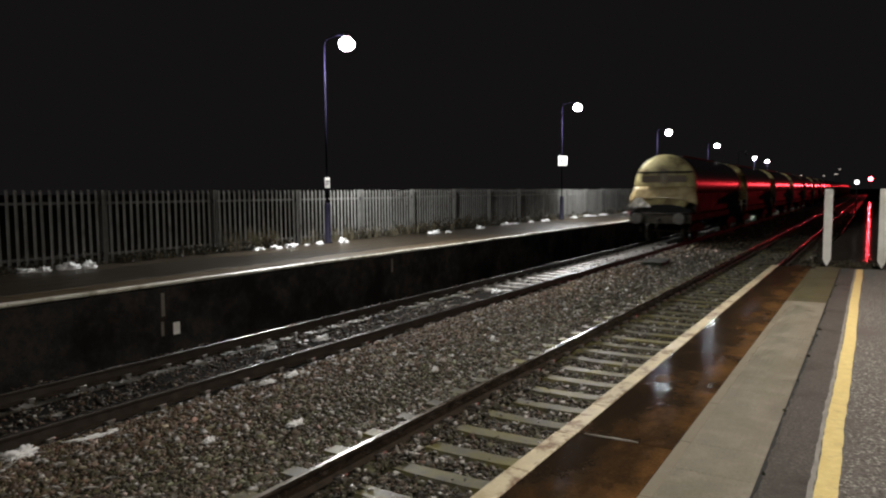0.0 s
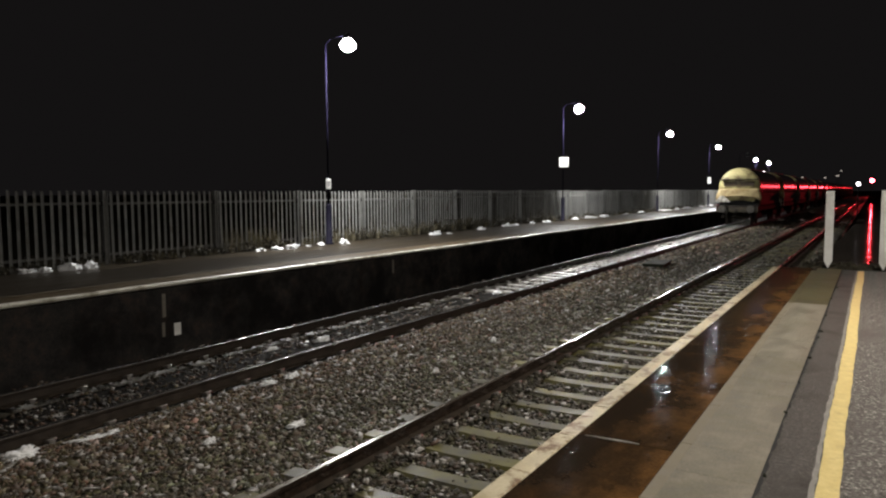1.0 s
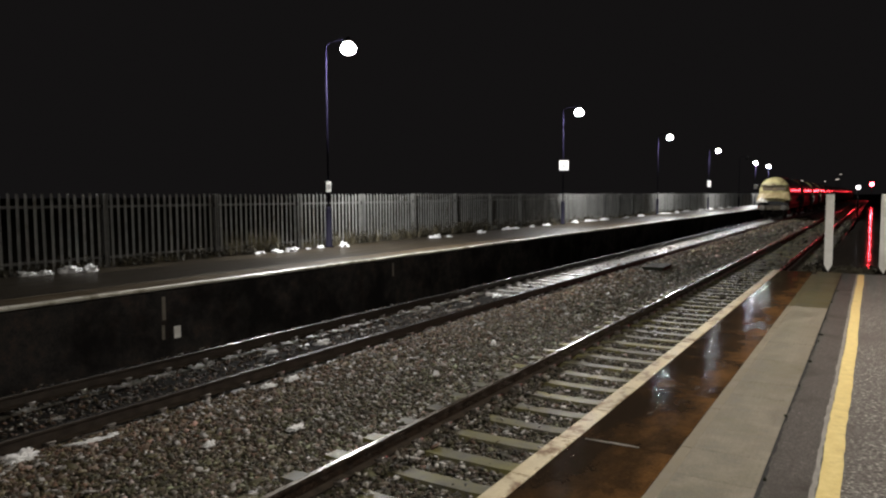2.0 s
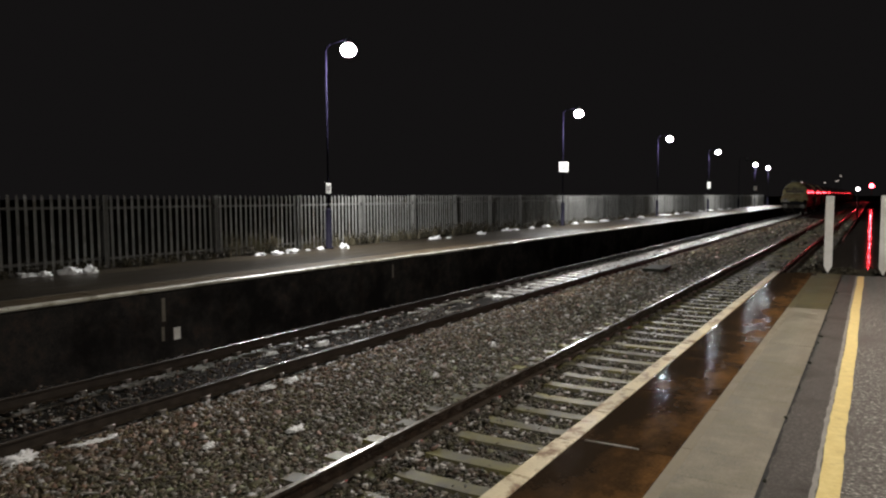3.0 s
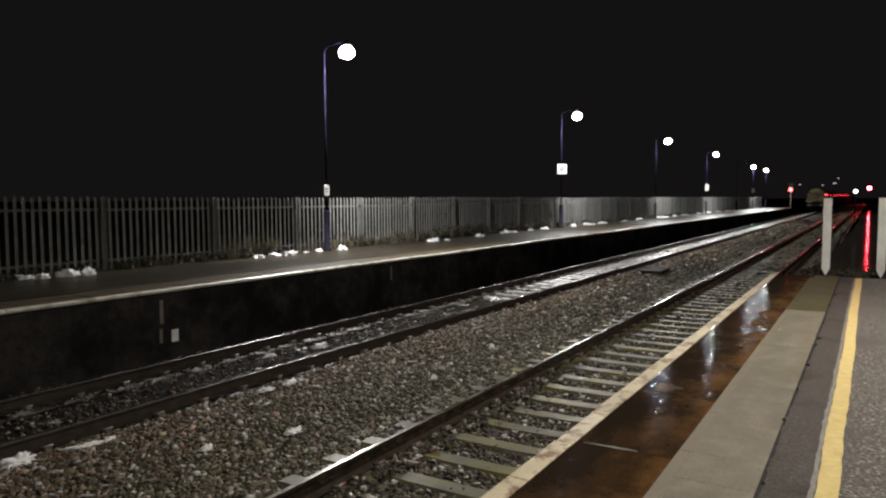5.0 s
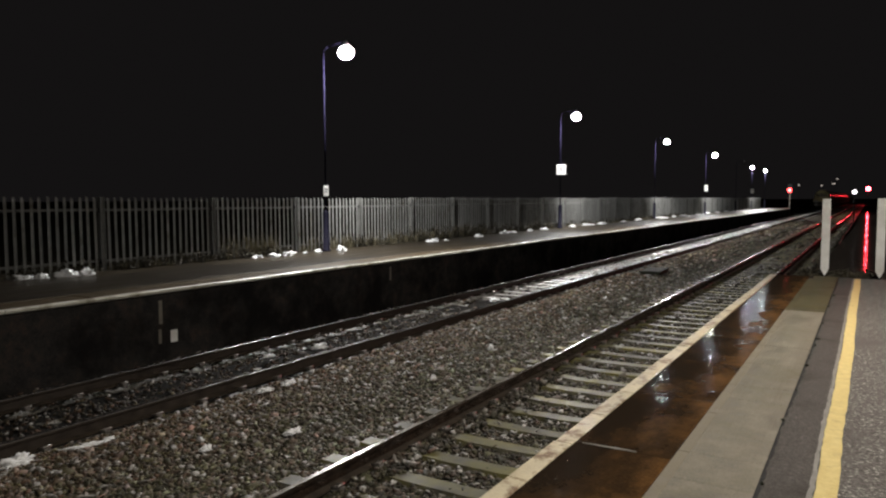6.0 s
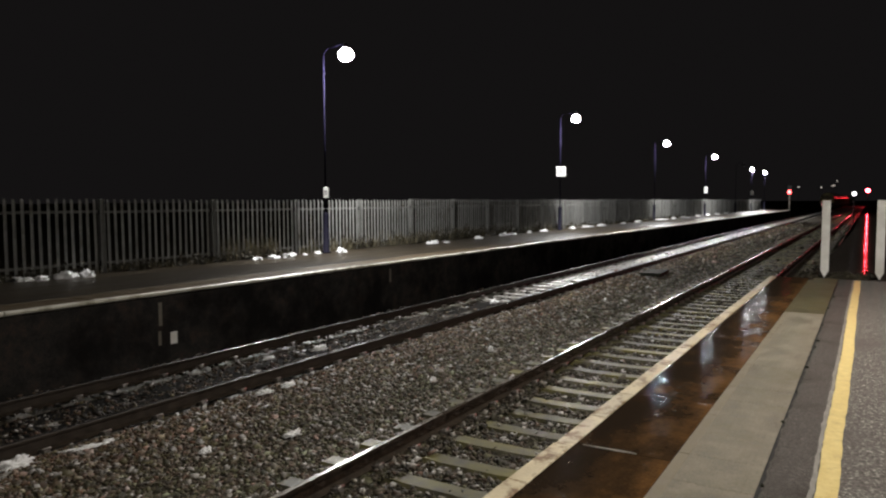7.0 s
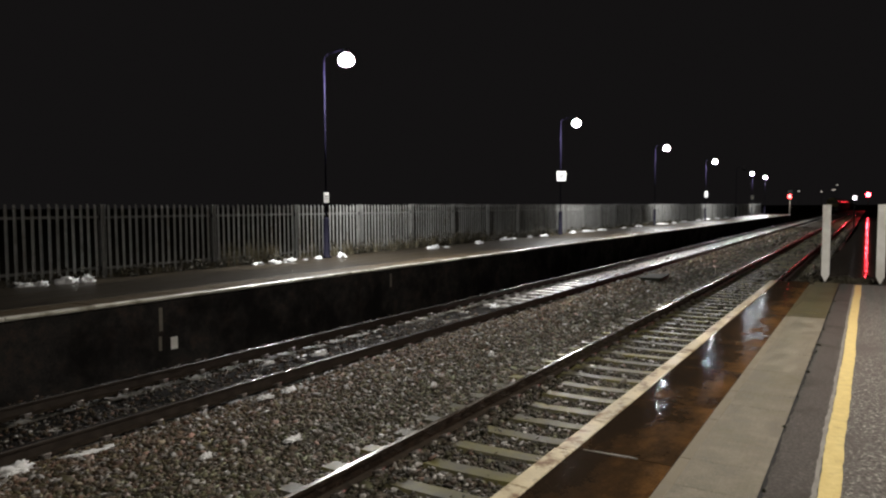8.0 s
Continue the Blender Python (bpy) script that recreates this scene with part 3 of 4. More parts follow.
            allv.append(v.reshape(-1, 3))
            allq.append((faces[None] + nv * np.arange(k)[:, None, None]).reshape(-1, faces.shape[1]) + base)
            base += nv * k
        tagged(raw(name, np.concatenate(allv), np.concatenate(allq), tone),
               "flat pale stone chips lying on the ballast" if lift else "grey and rust-brown crushed stone ballast round the sleepers", "ballast", kind="stuff")


def build_track(name, label, rails, sleeper_mat, head, polish, web, first, proud, spacing, half_width, buried):
    track = thing(name, label, "railway track", ((rails[0] + rails[1]) / 2, 0, 0))
    half = (rails[1] - rails[0]) / 2
    # head: running band and corners of 14.5 mm, polished down to the given depth
    head_half = [(0.0225, 0.0), (0.0245, -0.0009)]
    head_half += [(0.0213 + 0.0145 * math.sin(radians(q)), -0.0158 + 0.0145 * math.cos(radians(q))) for q in (24, 34, 44, 55, 66, 78, 90)]
    side = [(0.07, -0.159), (0.07, -0.148), (0.012, -0.128), (0.009, -0.048), (0.034, -0.038)]
    right = side + head_half[::-1]
    outline = right + [(-x, z) for x, z in right[::-1]]
    for sx in (-half, half):
        bm = bmesh.new()
        y = -8.0
        while y < 520:
            step = 18.0 if y < 200 else 160.0
            near, far = [[bm.verts.new((px, yy, pz)) for px, pz in outline] for yy in (y, y + step)]
            for i in range(len(outline)):
                j = (i + 1) % len(outline)
                bm.faces.new((near[i], near[j], far[j], far[i]))
            y += step
        for f in bm.faces:
            low = min(v.co.z for v in f.verts)
            f.smooth = len(f.verts) == 4 and -0.016 < low < -0.0002
            f.material_index = 1 if low > -polish else 2 if low < -0.12 and max(v.co.z for v in f.verts) < -0.12 else 0
        part("rail", bm, [web, head, "railfoot"], track, "rusty steel rail with a polished top", Matrix.Translation((sx, 0, RAIL)))
    # one sleeper with a dip between the rail seats
    bm = bmesh.new()
    prof = [(-1.25, 0), (-1.2, 0.0), (-0.45, 0), (-0.3, -0.008), (0.3, -0.008), (0.45, 0), (1.2, 0), (1.25, 0)]
    top, bot, = [], []
    for x, z in prof:
        top.append([bm.verts.new((x, sy * half_width, z)) for sy in (-1, 1)])
        bot.append([bm.verts.new((x, sy * 0.135, -0.2)) for sy in (-1, 1)])
    for i in range(len(prof) - 1):
        bm.faces.new((top[i][0], top[i + 1][0], top[i + 1][1], top[i][1]))
        for s in (0, 1):
            bm.faces.new((bot[i][s], bot[i + 1][s], top[i + 1][s], top[i][s]))
    for i in (0, -1):
        bm.faces.new((bot[i][0], bot[i][1], top[i][1], top[i][0]))
    sleeper = mesh_of("sleeper", bm, sleeper_mat)
    bm = bmesh.new()
    for dy in (-0.035, 0.035):
        rod(bm, (0.0, dy, 0.02), (0.075, dy, 0.045), 0.011, seg=6)
    rod(bm, (0.075, -0.045, 0.045), (0.075, 0.045, 0.045), 0.012, seg=6)
    box(bm, 0.015, 0.09, -0.03, 0.03, 0.0, 0.03)
    clip = mesh_of("rail_clip", bm, "clip")
    rng = random.Random(first)
    y = first
    k = 0
    far = bmesh.new()
    while y < 180:
        z = SLEEPER_TOP + proud + rng.uniform(-0.006, 0.006) - (0.045 if y < buried else 0.0)
        if k < 122:
            s = share("sleeper", sleeper, track, pose(rng.uniform(-0.015, 0.015), y, z, 0, 0, rng.uniform(-0.5, 0.5)))
            if k < 74:
                for sx in (-half, half):
                    for side in (-1, 1):
                        share("rail_clip", clip, s, pose(sx + side * 0.05, 0, SLEEPER_TOP + 0.018 - z, 0, 0, 0 if side > 0 else 180))
        else:
            box(far, -1.25, 1.25, y - 0.12, y + 0.12, z - 0.15, z)
        y += spacing
        k += 1
    tagged(part("sleeper_row", far, sleeper_mat, track), kind="stuff")


# ---- far platform ----
def build_far_platform():
    base = thing("platform_far", "low railway platform with sooty brick face and wet asphalt", "platform", kind="structure")
    bm = bmesh.new()
    box(bm, -13.4, FAR_EDGE - 0.04, -24, FAR_END, -1.6, -0.075)
    part("platform_wall", bm, "brick", base, "sooty brick platform face")
    bm = bmesh.new()
    box(bm, -13.4, FAR_EDGE - 0.62, -24, FAR_END, -0.07, 0.0)
    part("platform_surface", bm, "farasphalt", base, "damp brown-grey asphalt surface")
    bm = bmesh.new()
    box(bm, 0, 0.53, 0.004, 1.196, -0.07, 0.006, 0.008)
    slab = mesh_of("coping_slab", bm, "farcoping")
    bm = bmesh.new()
    prism(bm, [(0, -0.05), (0.05, -0.05), (0.074, -0.022), (0.07, -0.004), (0.045, 0.008), (0, 0.008)], 0.003, 1.197)
    lip = mesh_of("edge_stone", bm, "faredge")
    rng = random.Random(3)
    for k in range(98):
        y = -11.0 + 1.2 * k
        if y + 1.2 > FAR_END:
            break
        share("coping_slab", slab, base, pose(FAR_EDGE - 0.618, y, rng.uniform(-0.003, 0.003)))
        share("edge_stone", lip, base, pose(FAR_EDGE - 0.085 + rng.uniform(-0.006, 0.006), y, rng.uniform(-0.004, 0.004)))
    bm = bmesh.new()
    box(bm, FAR_EDGE - 0.70, FAR_EDGE - 0.63, -12, FAR_END - 1, -0.01, 0.004)
    part("faded_line", bm, "farline", base, "faded painted line along the coping")
    # plaque on the face, and thin dull grey upright strips
    bm = bmesh.new()
    box(bm, 0, 0.012, -0.062, 0.062, -0.095, 0.095, 0.004)
    plaque = part("wall_plaque", bm, "postwhite", None, at=Matrix.Translation((FAR_EDGE - 0.04, 7.09, -0.74)))
    tagged(plaque, "small pale plaque fixed to the platform's brick face", "plaque")
    for y, z0, z1, w in ((6.86, -0.52, -0.16, 0.03), (6.84, -0.82, -0.60, 0.025), (12.9, -0.45, -0.15, 0.03)):
        bm = bmesh.new()
        box(bm, 0, 0.006, -w, w, z0, z1)
        s = part("cable_cover", bm, "greybox", None, at=Matrix.Translation((FAR_EDGE - 0.04, y, 0)))
        tagged(s, "thin dull grey strip on the brick face", "cable cover")


# ---- lamp columns ----
def lamp_column(x, y, reach, lit, height=5.32, base_z=0.0, reach_dir=1, bowl="lit", label=""):
    lamp = thing("lamp_column", label or "tall dark blue platform lamp column with a lit bowl lantern", "lamp post", (x, y, base_z), "platform lamps")
    bm = bmesh.new()
    lathe(bm, [(0.0, 0), (0.13, 0), (0.13, 0.03), (0.088, 0.035), (0.088, 1.02), (0.075, 1.06), (0.05, 1.08)], seg=14)
    part("base", bm, "polepaint", lamp, "dark blue painted lower column")
    bm = bmesh.new()
    rod(bm, (0, 0, 1.05), (0, 0, height - 0.12), 0.027, 0.017, 12)
    part("shaft", bm, "polesteel", lamp, "slim pale blue upper shaft")
    bm = bmesh.new()
    if reach:
        pts = [Vector((0, 0, height - 0.13)), Vector((reach_dir * 0.05 * reach, 0, height - 0.04)), Vector((reach_dir * 0.2 * reach, 0, height + 0.03)), Vector((reach_dir * 0.95 * reach, 0, height + 0.09))]
        for a, b in zip(pts, pts[1:]):
            rod(bm, a, b, 0.012, 0.012, 8)
        part("arm", bm, "polesteel", lamp, "curved bracket arm")
    c = (reach_dir * reach, 0, height - (0.12 if bowl == "nearlit" else 0.25))
    if bowl == "nearlit":
        bm = bmesh.new()
        lathe(bm, [(0.0, 0.12), (0.2, 0.1), (0.27, 0.02), (0.27, -0.085), (0.25, -0.085), (0.25, 0.0), (0.0, 0.0)], centre=c, seg=24)
        part("canopy", bm, "black", lamp, "deep black lantern skirt")
        bm = bmesh.new()
        lathe(bm, [(0.2, -0.012), (0.19, -0.05), (0.12, -0.085), (0.0, -0.1)], centre=c, seg=20)
        part("bowl", bm, bowl, lamp, "glowing warm lamp glass")
        return lamp
    bm = bmesh.new()
    lathe(bm, [(0.0, 0.36), (0.04, 0.36), (0.06, 0.3), (0.12, 0.24), (0.14, 0.215), (0.0, 0.205)], centre=c, seg=20)
    part("canopy", bm, "housing", lamp, "grey lantern canopy")
    def ball(a):
        return 0.19 * math.sin(math.radians(a)), 0.06 + 0.15 * math.cos(math.radians(a))
    bm = bmesh.new()
    lathe(bm, [ball(a) for a in range(24, 117, 4)], centre=c, seg=24)
    part("globe", bm, bowl if lit else "unlit", lamp, "glowing opal glass globe" if lit else "dark glass globe")
    bm = bmesh.new()
    lathe(bm, [ball(a) for a in range(116, 181, 8)], centre=c, seg=24)
    part("lens", bm, "lens" if lit else "unlit", lamp, "bright downward lens" if lit else "dark lens")
    return lamp


def sign_board(y, z0, z1, w, label, text_rows):
    """A white board strapped to a lamp column, its face to the oncoming side."""
    board = thing("notice_board", label, "sign", pose(POLE_X + 0.05, y - 0.045, (z0 + z1) / 2, 0, 0, 48))
    hh = (z1 - z0) / 2
    bm = bmesh.new()
    box(bm, -w / 2, w / 2, -0.02, 0.0, -hh, hh, 0.004)
    part("panel", bm, "white", board)
    bm = bmesh.new()
    box(bm, -0.05, 0.05, 0.002, 0.018, -hh * 0.5, -hh * 0.4)
    box(bm, -0.05, 0.05, 0.002, 0.018, hh * 0.4, hh * 0.5)
    part("bracket", bm, "black", board)
    for dz, bw, bh in text_rows:
        bm = bmesh.new()
        box(bm, -bw / 2, bw / 2, -0.025, -0.021, dz - bh / 2, dz + bh / 2)
        part("lettering_bar", bm, "bar", board, "unreadable grey line of lettering")


# ---- palisade fence ----
def pale_mesh():
    """A W-section pale with a three-pointed top."""
    bm = bmesh.new()
    xs = [(-0.028, 0.0), (-0.015, -0.018), (0.0, -0.004), (0.015, -0.018), (0.028, 0.0)]
    tops = [1.46, 1.52, 1.49, 1.52, 1.46]
    fr = [[bm.verts.new((d, s, z)) for z in (0.03, 1.38, t)] for (s, d), t in zip(xs, tops)]
    bk = [[bm.verts.new((d - 0.004, s, z)) for z in (0.03, 1.38, t)] for (s, d), t in zip(xs, tops)]
    for a, b, flip in ((fr, fr, 0), (bk, bk, 1)):
        for i in range(4):
            for j in range(2):
                bm.faces.new((a[i][j], a[i + 1][j], a[i + 1][j + 1], a[i][j + 1]))
    for i in range(4):
        bm.faces.new((fr[i][2], fr[i + 1][2], bk[i + 1][2], bk[i][2]))
    for i in (0, 4):
        for j in range(2):
            bm.faces.new((fr[i][j], fr[i][j + 1], bk[i][j + 1], bk[i][j]))
    return bm


def build_fence():
    bay = 2.69
    panel = thing("fence_panel", "galvanised steel palisade fence panel with pointed pales", "fence", (FENCE_X, 8.21, -0.09), "palisade fence panels")
    bm = bmesh.new()
    # rolled I-section: two flanges and a web
    prism_up = [(-0.06, -0.05), (0.045, -0.05), (0.045, -0.043), (0.0115, -0.043), (0.0115, 0.043), (0.045, 0.043), (0.045, 0.05), (-0.06, 0.05), (-0.06, 0.043), (-0.0035, 0.043), (-0.0035, -0.043), (-0.06, -0.043)]
    ends = [[bm.verts.new((x, y, z)) for x, y in prism_up] for z in (-0.01, 1.52)]
    for i in range(12):
        bm.faces.new((ends[0][i], ends[0][(i + 1) % 12], ends[1][(i + 1) % 12], ends[1][i]))
    bm.faces.new(ends[0][::-1])
    bm.faces.new(ends[1])
    post = part("post", bm, "galvdark", panel, "I-section steel fence post")
    for z in (0.28, 1.27):
        bm = bmesh.new()
        box(bm, 0.0, 0.03, -0.066, -0.052, z - 0.05, z + 0.05, 0.003)
        part("fishplate", bm, "black", post, "dark bolted fishplate")
    for z in (0.28, 1.27):
        bm = bmesh.new()
        prism(bm, [(-0.032, z - 0.025), (-0.037, z - 0.025), (-0.037, z + 0.018), (-0.067, z + 0.02), (-0.067, z + 0.025), (-0.032, z + 0.025)], 0.05, bay - 0.05)
        part("rail", bm, "galvdark", panel, "horizontal fence rail")
    me = mesh_of("pale", pale_mesh(), "galv")
    rng = random.Random(5)
    for i in range(17):
        share("pale", me, panel, pose(0, 0.15 + i * 0.1505, rng.uniform(-0.008, 0.008), rng.uniform(-0.4, 0.4), 0, 0))
    for k in (-3, -2, -1, *range(1, 36)):
        copy_thing(panel, Matrix.Translation((FENCE_X + rng.uniform(-0.015, 0.015), 8.21 + bay * k, -0.09 + rng.uniform(-0.012, 0.012))))


# ---- snow and weeds ----
def heap(name, label, x, y, z, w, d, h, seed, material="snow", category="snow"):
    """A lumpy heap that rests on its support."""
    rng = random.Random(seed)
    bm = bmesh.new()
    bmesh.ops.create_icosphere(bm, subdivisions=4, radius=1.0)
    o = Vector((rng.uniform(0, 90), rng.uniform(0, 90), 0))
    for v in bm.verts:
        p = v.co.copy()
        k = 0.8 + 0.8 * noise.noise(p * 1.9 + o) + 0.55 * abs(noise.noise(p * 4.2 + o)) + 0.45 * noise.noise(p * 9.0 + o) + 0.2 * noise.noise(p * 19.0 + o)
        v.co = Vector((p.x * w / 2 * k, p.y * d / 2 * k, max(p.z, -0.12) * h * k))
    for f in bm.faces:
        f.smooth = True
    ob = part(name, bm, material, None, at=pose(x, y, z, 0, 0, rng.uniform(-20, 20)))
    return tagged(ob, label, category, "snow heaps")


def build_snow():
    text = "small heap of thawing snow beside the fence"
    rows = [(-12.5, 6.6, 0.3, 0.3, 0.1), (-12.42, 6.85, 0.32, 0.3, 0.13), (-12.34, 7.28, 0.36, 0.42, 0.17), (-12.22, 7.58, 0.24, 0.24, 0.17),
            (-12.35, 11.9, 0.28, 0.34, 0.08), (-12.25, 12.35, 0.25, 0.4, 0.10), (-12.2, 12.8, 0.28, 0.45, 0.13), (-12.3, 13.5, 0.12, 0.15, 0.07),
            (-12.3, 14.0, 0.2, 0.2, 0.09), (-12.15, 14.75, 0.24, 0.32, 0.15), (-12.05, 19.3, 0.3, 0.75, 0.14), (-11.95, 19.95, 0.2, 0.4, 0.06),
            (-12.1, 22.5, 0.25, 0.4, 0.13), (-12.4, 25.2, 0.35, 0.9, 0.13), (-12.35, 25.9, 0.25, 0.5, 0.08), (-12.3, 27.4, 0.25, 0.5, 0.13),
            (-12.25, 28.8, 0.3, 0.7, 0.12), (-12.35, 32.6, 0.35, 0.9, 0.2), (-12.4, 34.8, 0.4, 1.4, 0.17), (-12.35, 37.0, 0.4, 1.3, 0.2),
            (-12.4, 41.0, 0.3, 1.4, 0.14), (-12.35, 43.9, 0.4, 1.5, 0.2), (-12.4, 49.5, 0.4, 1.6, 0.24), (-12.4, 53.5, 0.4, 1.2, 0.2),
            (-12.45, 57.0, 0.4, 2.0, 0.24), (-12.45, 62.5, 0.4, 1.8, 0.22), (-12.4, 66.0, 0.4, 1.6, 0.24), (-12.4, 71, 0.4, 2.2, 0.2), (-12.4, 76, 0.4, 2.0, 0.24)]
    for i, (x, y, w, d, h) in enumerate(rows):
        heap("snow_lump", text, x, y, 0.0, w * (0.75 if y < 9 else 0.9), d * (0.95 if y < 9 else 0.8), h * (0.68 if y < 9 else 0.66 if y < 30 else 0.5), i)
    low = "flat patch of thawing snow on the ballast"
    for i, (x, y, w, d, h) in enumerate([(-6.42, 3.25, 0.16, 0.26, 0.05), (-6.3, 3.85, 0.06, 0.3, 0.02), (-6.28, 4.05, 0.05, 0.14, 0.02), (-4.88, 5.13, 0.10, 0.17, 0.03),
                                         (-6.25, 6.5, 0.10, 0.22, 0.03), (-6.25, 6.1, 0.09, 0.2, 0.03), (-7.5, 8.5, 0.16, 0.3, 0.04), (-5.24, 4.34, 0.06, 0.10, 0.03),
                                         (-5.0, 9.69, 0.09, 0.10, 0.04), (-7.45, 14.6, 0.2, 0.35, 0.04), (-7.7, 7.6, 0.1, 0.2, 0.03), (-8.05, 3.05, 0.12, 0.16, 0.03)]):
        heap("snow_patch", low, x, y, SLEEPER_TOP + (0.085 if -6.5 < x < -4.5 else 0.05), w * 0.9, d * 1.0, h * 1.3, 50 + i)


def build_weeds():
    """Withered grass along the fence."""
    rng = np.random.default_rng(11)
    vs, qs = [], []
    b = 0
    clumps = [(y, rng.uniform(-12.95, -12.5)) for y in rng.uniform(7, 60, 420)]
    clumps += [(y, rng.uniform(-13.0, -12.6)) for y in rng.normal(12.1, 0.45, 60)] + [(y, rng.uniform(-13.0, -12.6)) for y in rng.normal(18.5, 2.2, 150)]
    for y, x in clumps:
        tall = rng.uniform(0.06, 0.22) + (rng.uniform(0.1, 0.45) if abs(y - 12.1) < 0.9 else rng.uniform(0, 0.3) if 14 < y < 24 else 0.0)
        for _ in range(12):
            a, lean, h = rng.uniform(0, 6.28), rng.uniform(0.05, 0.5), tall * rng.uniform(0.5, 1.1)
            px, py, w = x + rng.normal(0, 0.04), y + rng.normal(0, 0.06), 0.005
            dx, dy = math.cos(a) * lean * h, math.sin(a) * lean * h
            ux, uy = -math.sin(a) * w, math.cos(a) * w
            p = [(px - ux, py - uy, -0.03), (px + ux, py + uy, -0.03), (px + dx * 0.4 + ux, py + dy * 0.4 + uy, h * 0.6), (px + dx * 0.4 - ux, py + dy * 0.4 - uy, h * 0.6),
                 (px + dx + ux * 0.3, py + dy + uy * 0.3, h), (px + dx - ux * 0.3, py + dy - uy * 0.3, h)]
            vs += p
            qs += [(b, b + 1, b + 2, b + 3), (b + 3, b + 2, b + 4, b + 5)]
            b += 6
    tagged(raw("withered_grass", vs, qs, "straw"), "withered brown grass and weeds along the palisade fence", "grass", kind="stuff")


def weeds(name, label, spots, blades, seed):
    """Tangled dead stalks with leaves: spots are (x, y, z, height, spread)."""
    rng = np.random.default_rng(seed)
    vs, qs = [], []
    for x, y, z, tall, spread in spots:
        for _ in range(blades):
            p = np.array([x + rng.normal(0, spread), y + rng.normal(0, spread), z])
            a, lean = rng.uniform(0, 6.28), rng.uniform(0.1, 0.7)
            top = p + np.array([math.cos(a) * lean, math.sin(a) * lean, 1.0]) * tall * rng.uniform(0.35, 1.0)
            mid = (p + top) / 2 + np.array([0, 0, 0.06 * tall])
            u = np.array([-math.sin(a), math.cos(a), 0]) * rng.uniform(0.004, 0.009)
            b = len(vs)
            vs += [p - u, p + u, mid + u, mid - u, top + u * 0.3, top - u * 0.3]
            qs += [(b, b + 1, b + 2, b + 3), (b + 3, b + 2, b + 4, b + 5)]
            for _ in range(3):
                c = p + (top - p) * rng.uniform(0.2, 1.0) + rng.normal(0, 0.015, 3)
                e, g = rng.normal(0, 0.018, 3), rng.normal(0, 0.018, 3)
                b = len(vs)
                vs += [c - e, c + g, c + e, c - g]
                qs.append((b, b + 1, b + 2, b + 3))
    tagged(raw(name, vs, qs, "deadleaf"), label, "weeds", kind="stuff")


def build_more_weeds():
    rng = np.random.default_rng(23)
    spots = [(rng.uniform(-12.85, -12.5), y, 0.0, rng.uniform(0.1, 0.3), 0.06) for y in rng.uniform(5, 13, 130)]
    spots += [(rng.uniform(-12.95, -12.5), y, 0.0, rng.uniform(0.2, 0.6), 0.07) for y in rng.uniform(14.5, 31, 240)]
    spots += [(rng.uniform(-12.9, -12.5), y, 0.0, rng.uniform(0.15, 0.4), 0.08) for y in rng.uniform(31, 60, 150)]
    weeds("dead_weeds", "dark tangled dead weeds at the foot of the fence", spots, 9, 24)
    spots = [(x, NEAR_END + rng.uniform(0.62, 1.3), -0.09, rng.uniform(0.05, 0.15), 0.06) for x in rng.uniform(-1.05, 0.15, 50)]
    weeds("dead_weeds", "dark tufts of weeds at the end of the platform", spots, 12, 25)


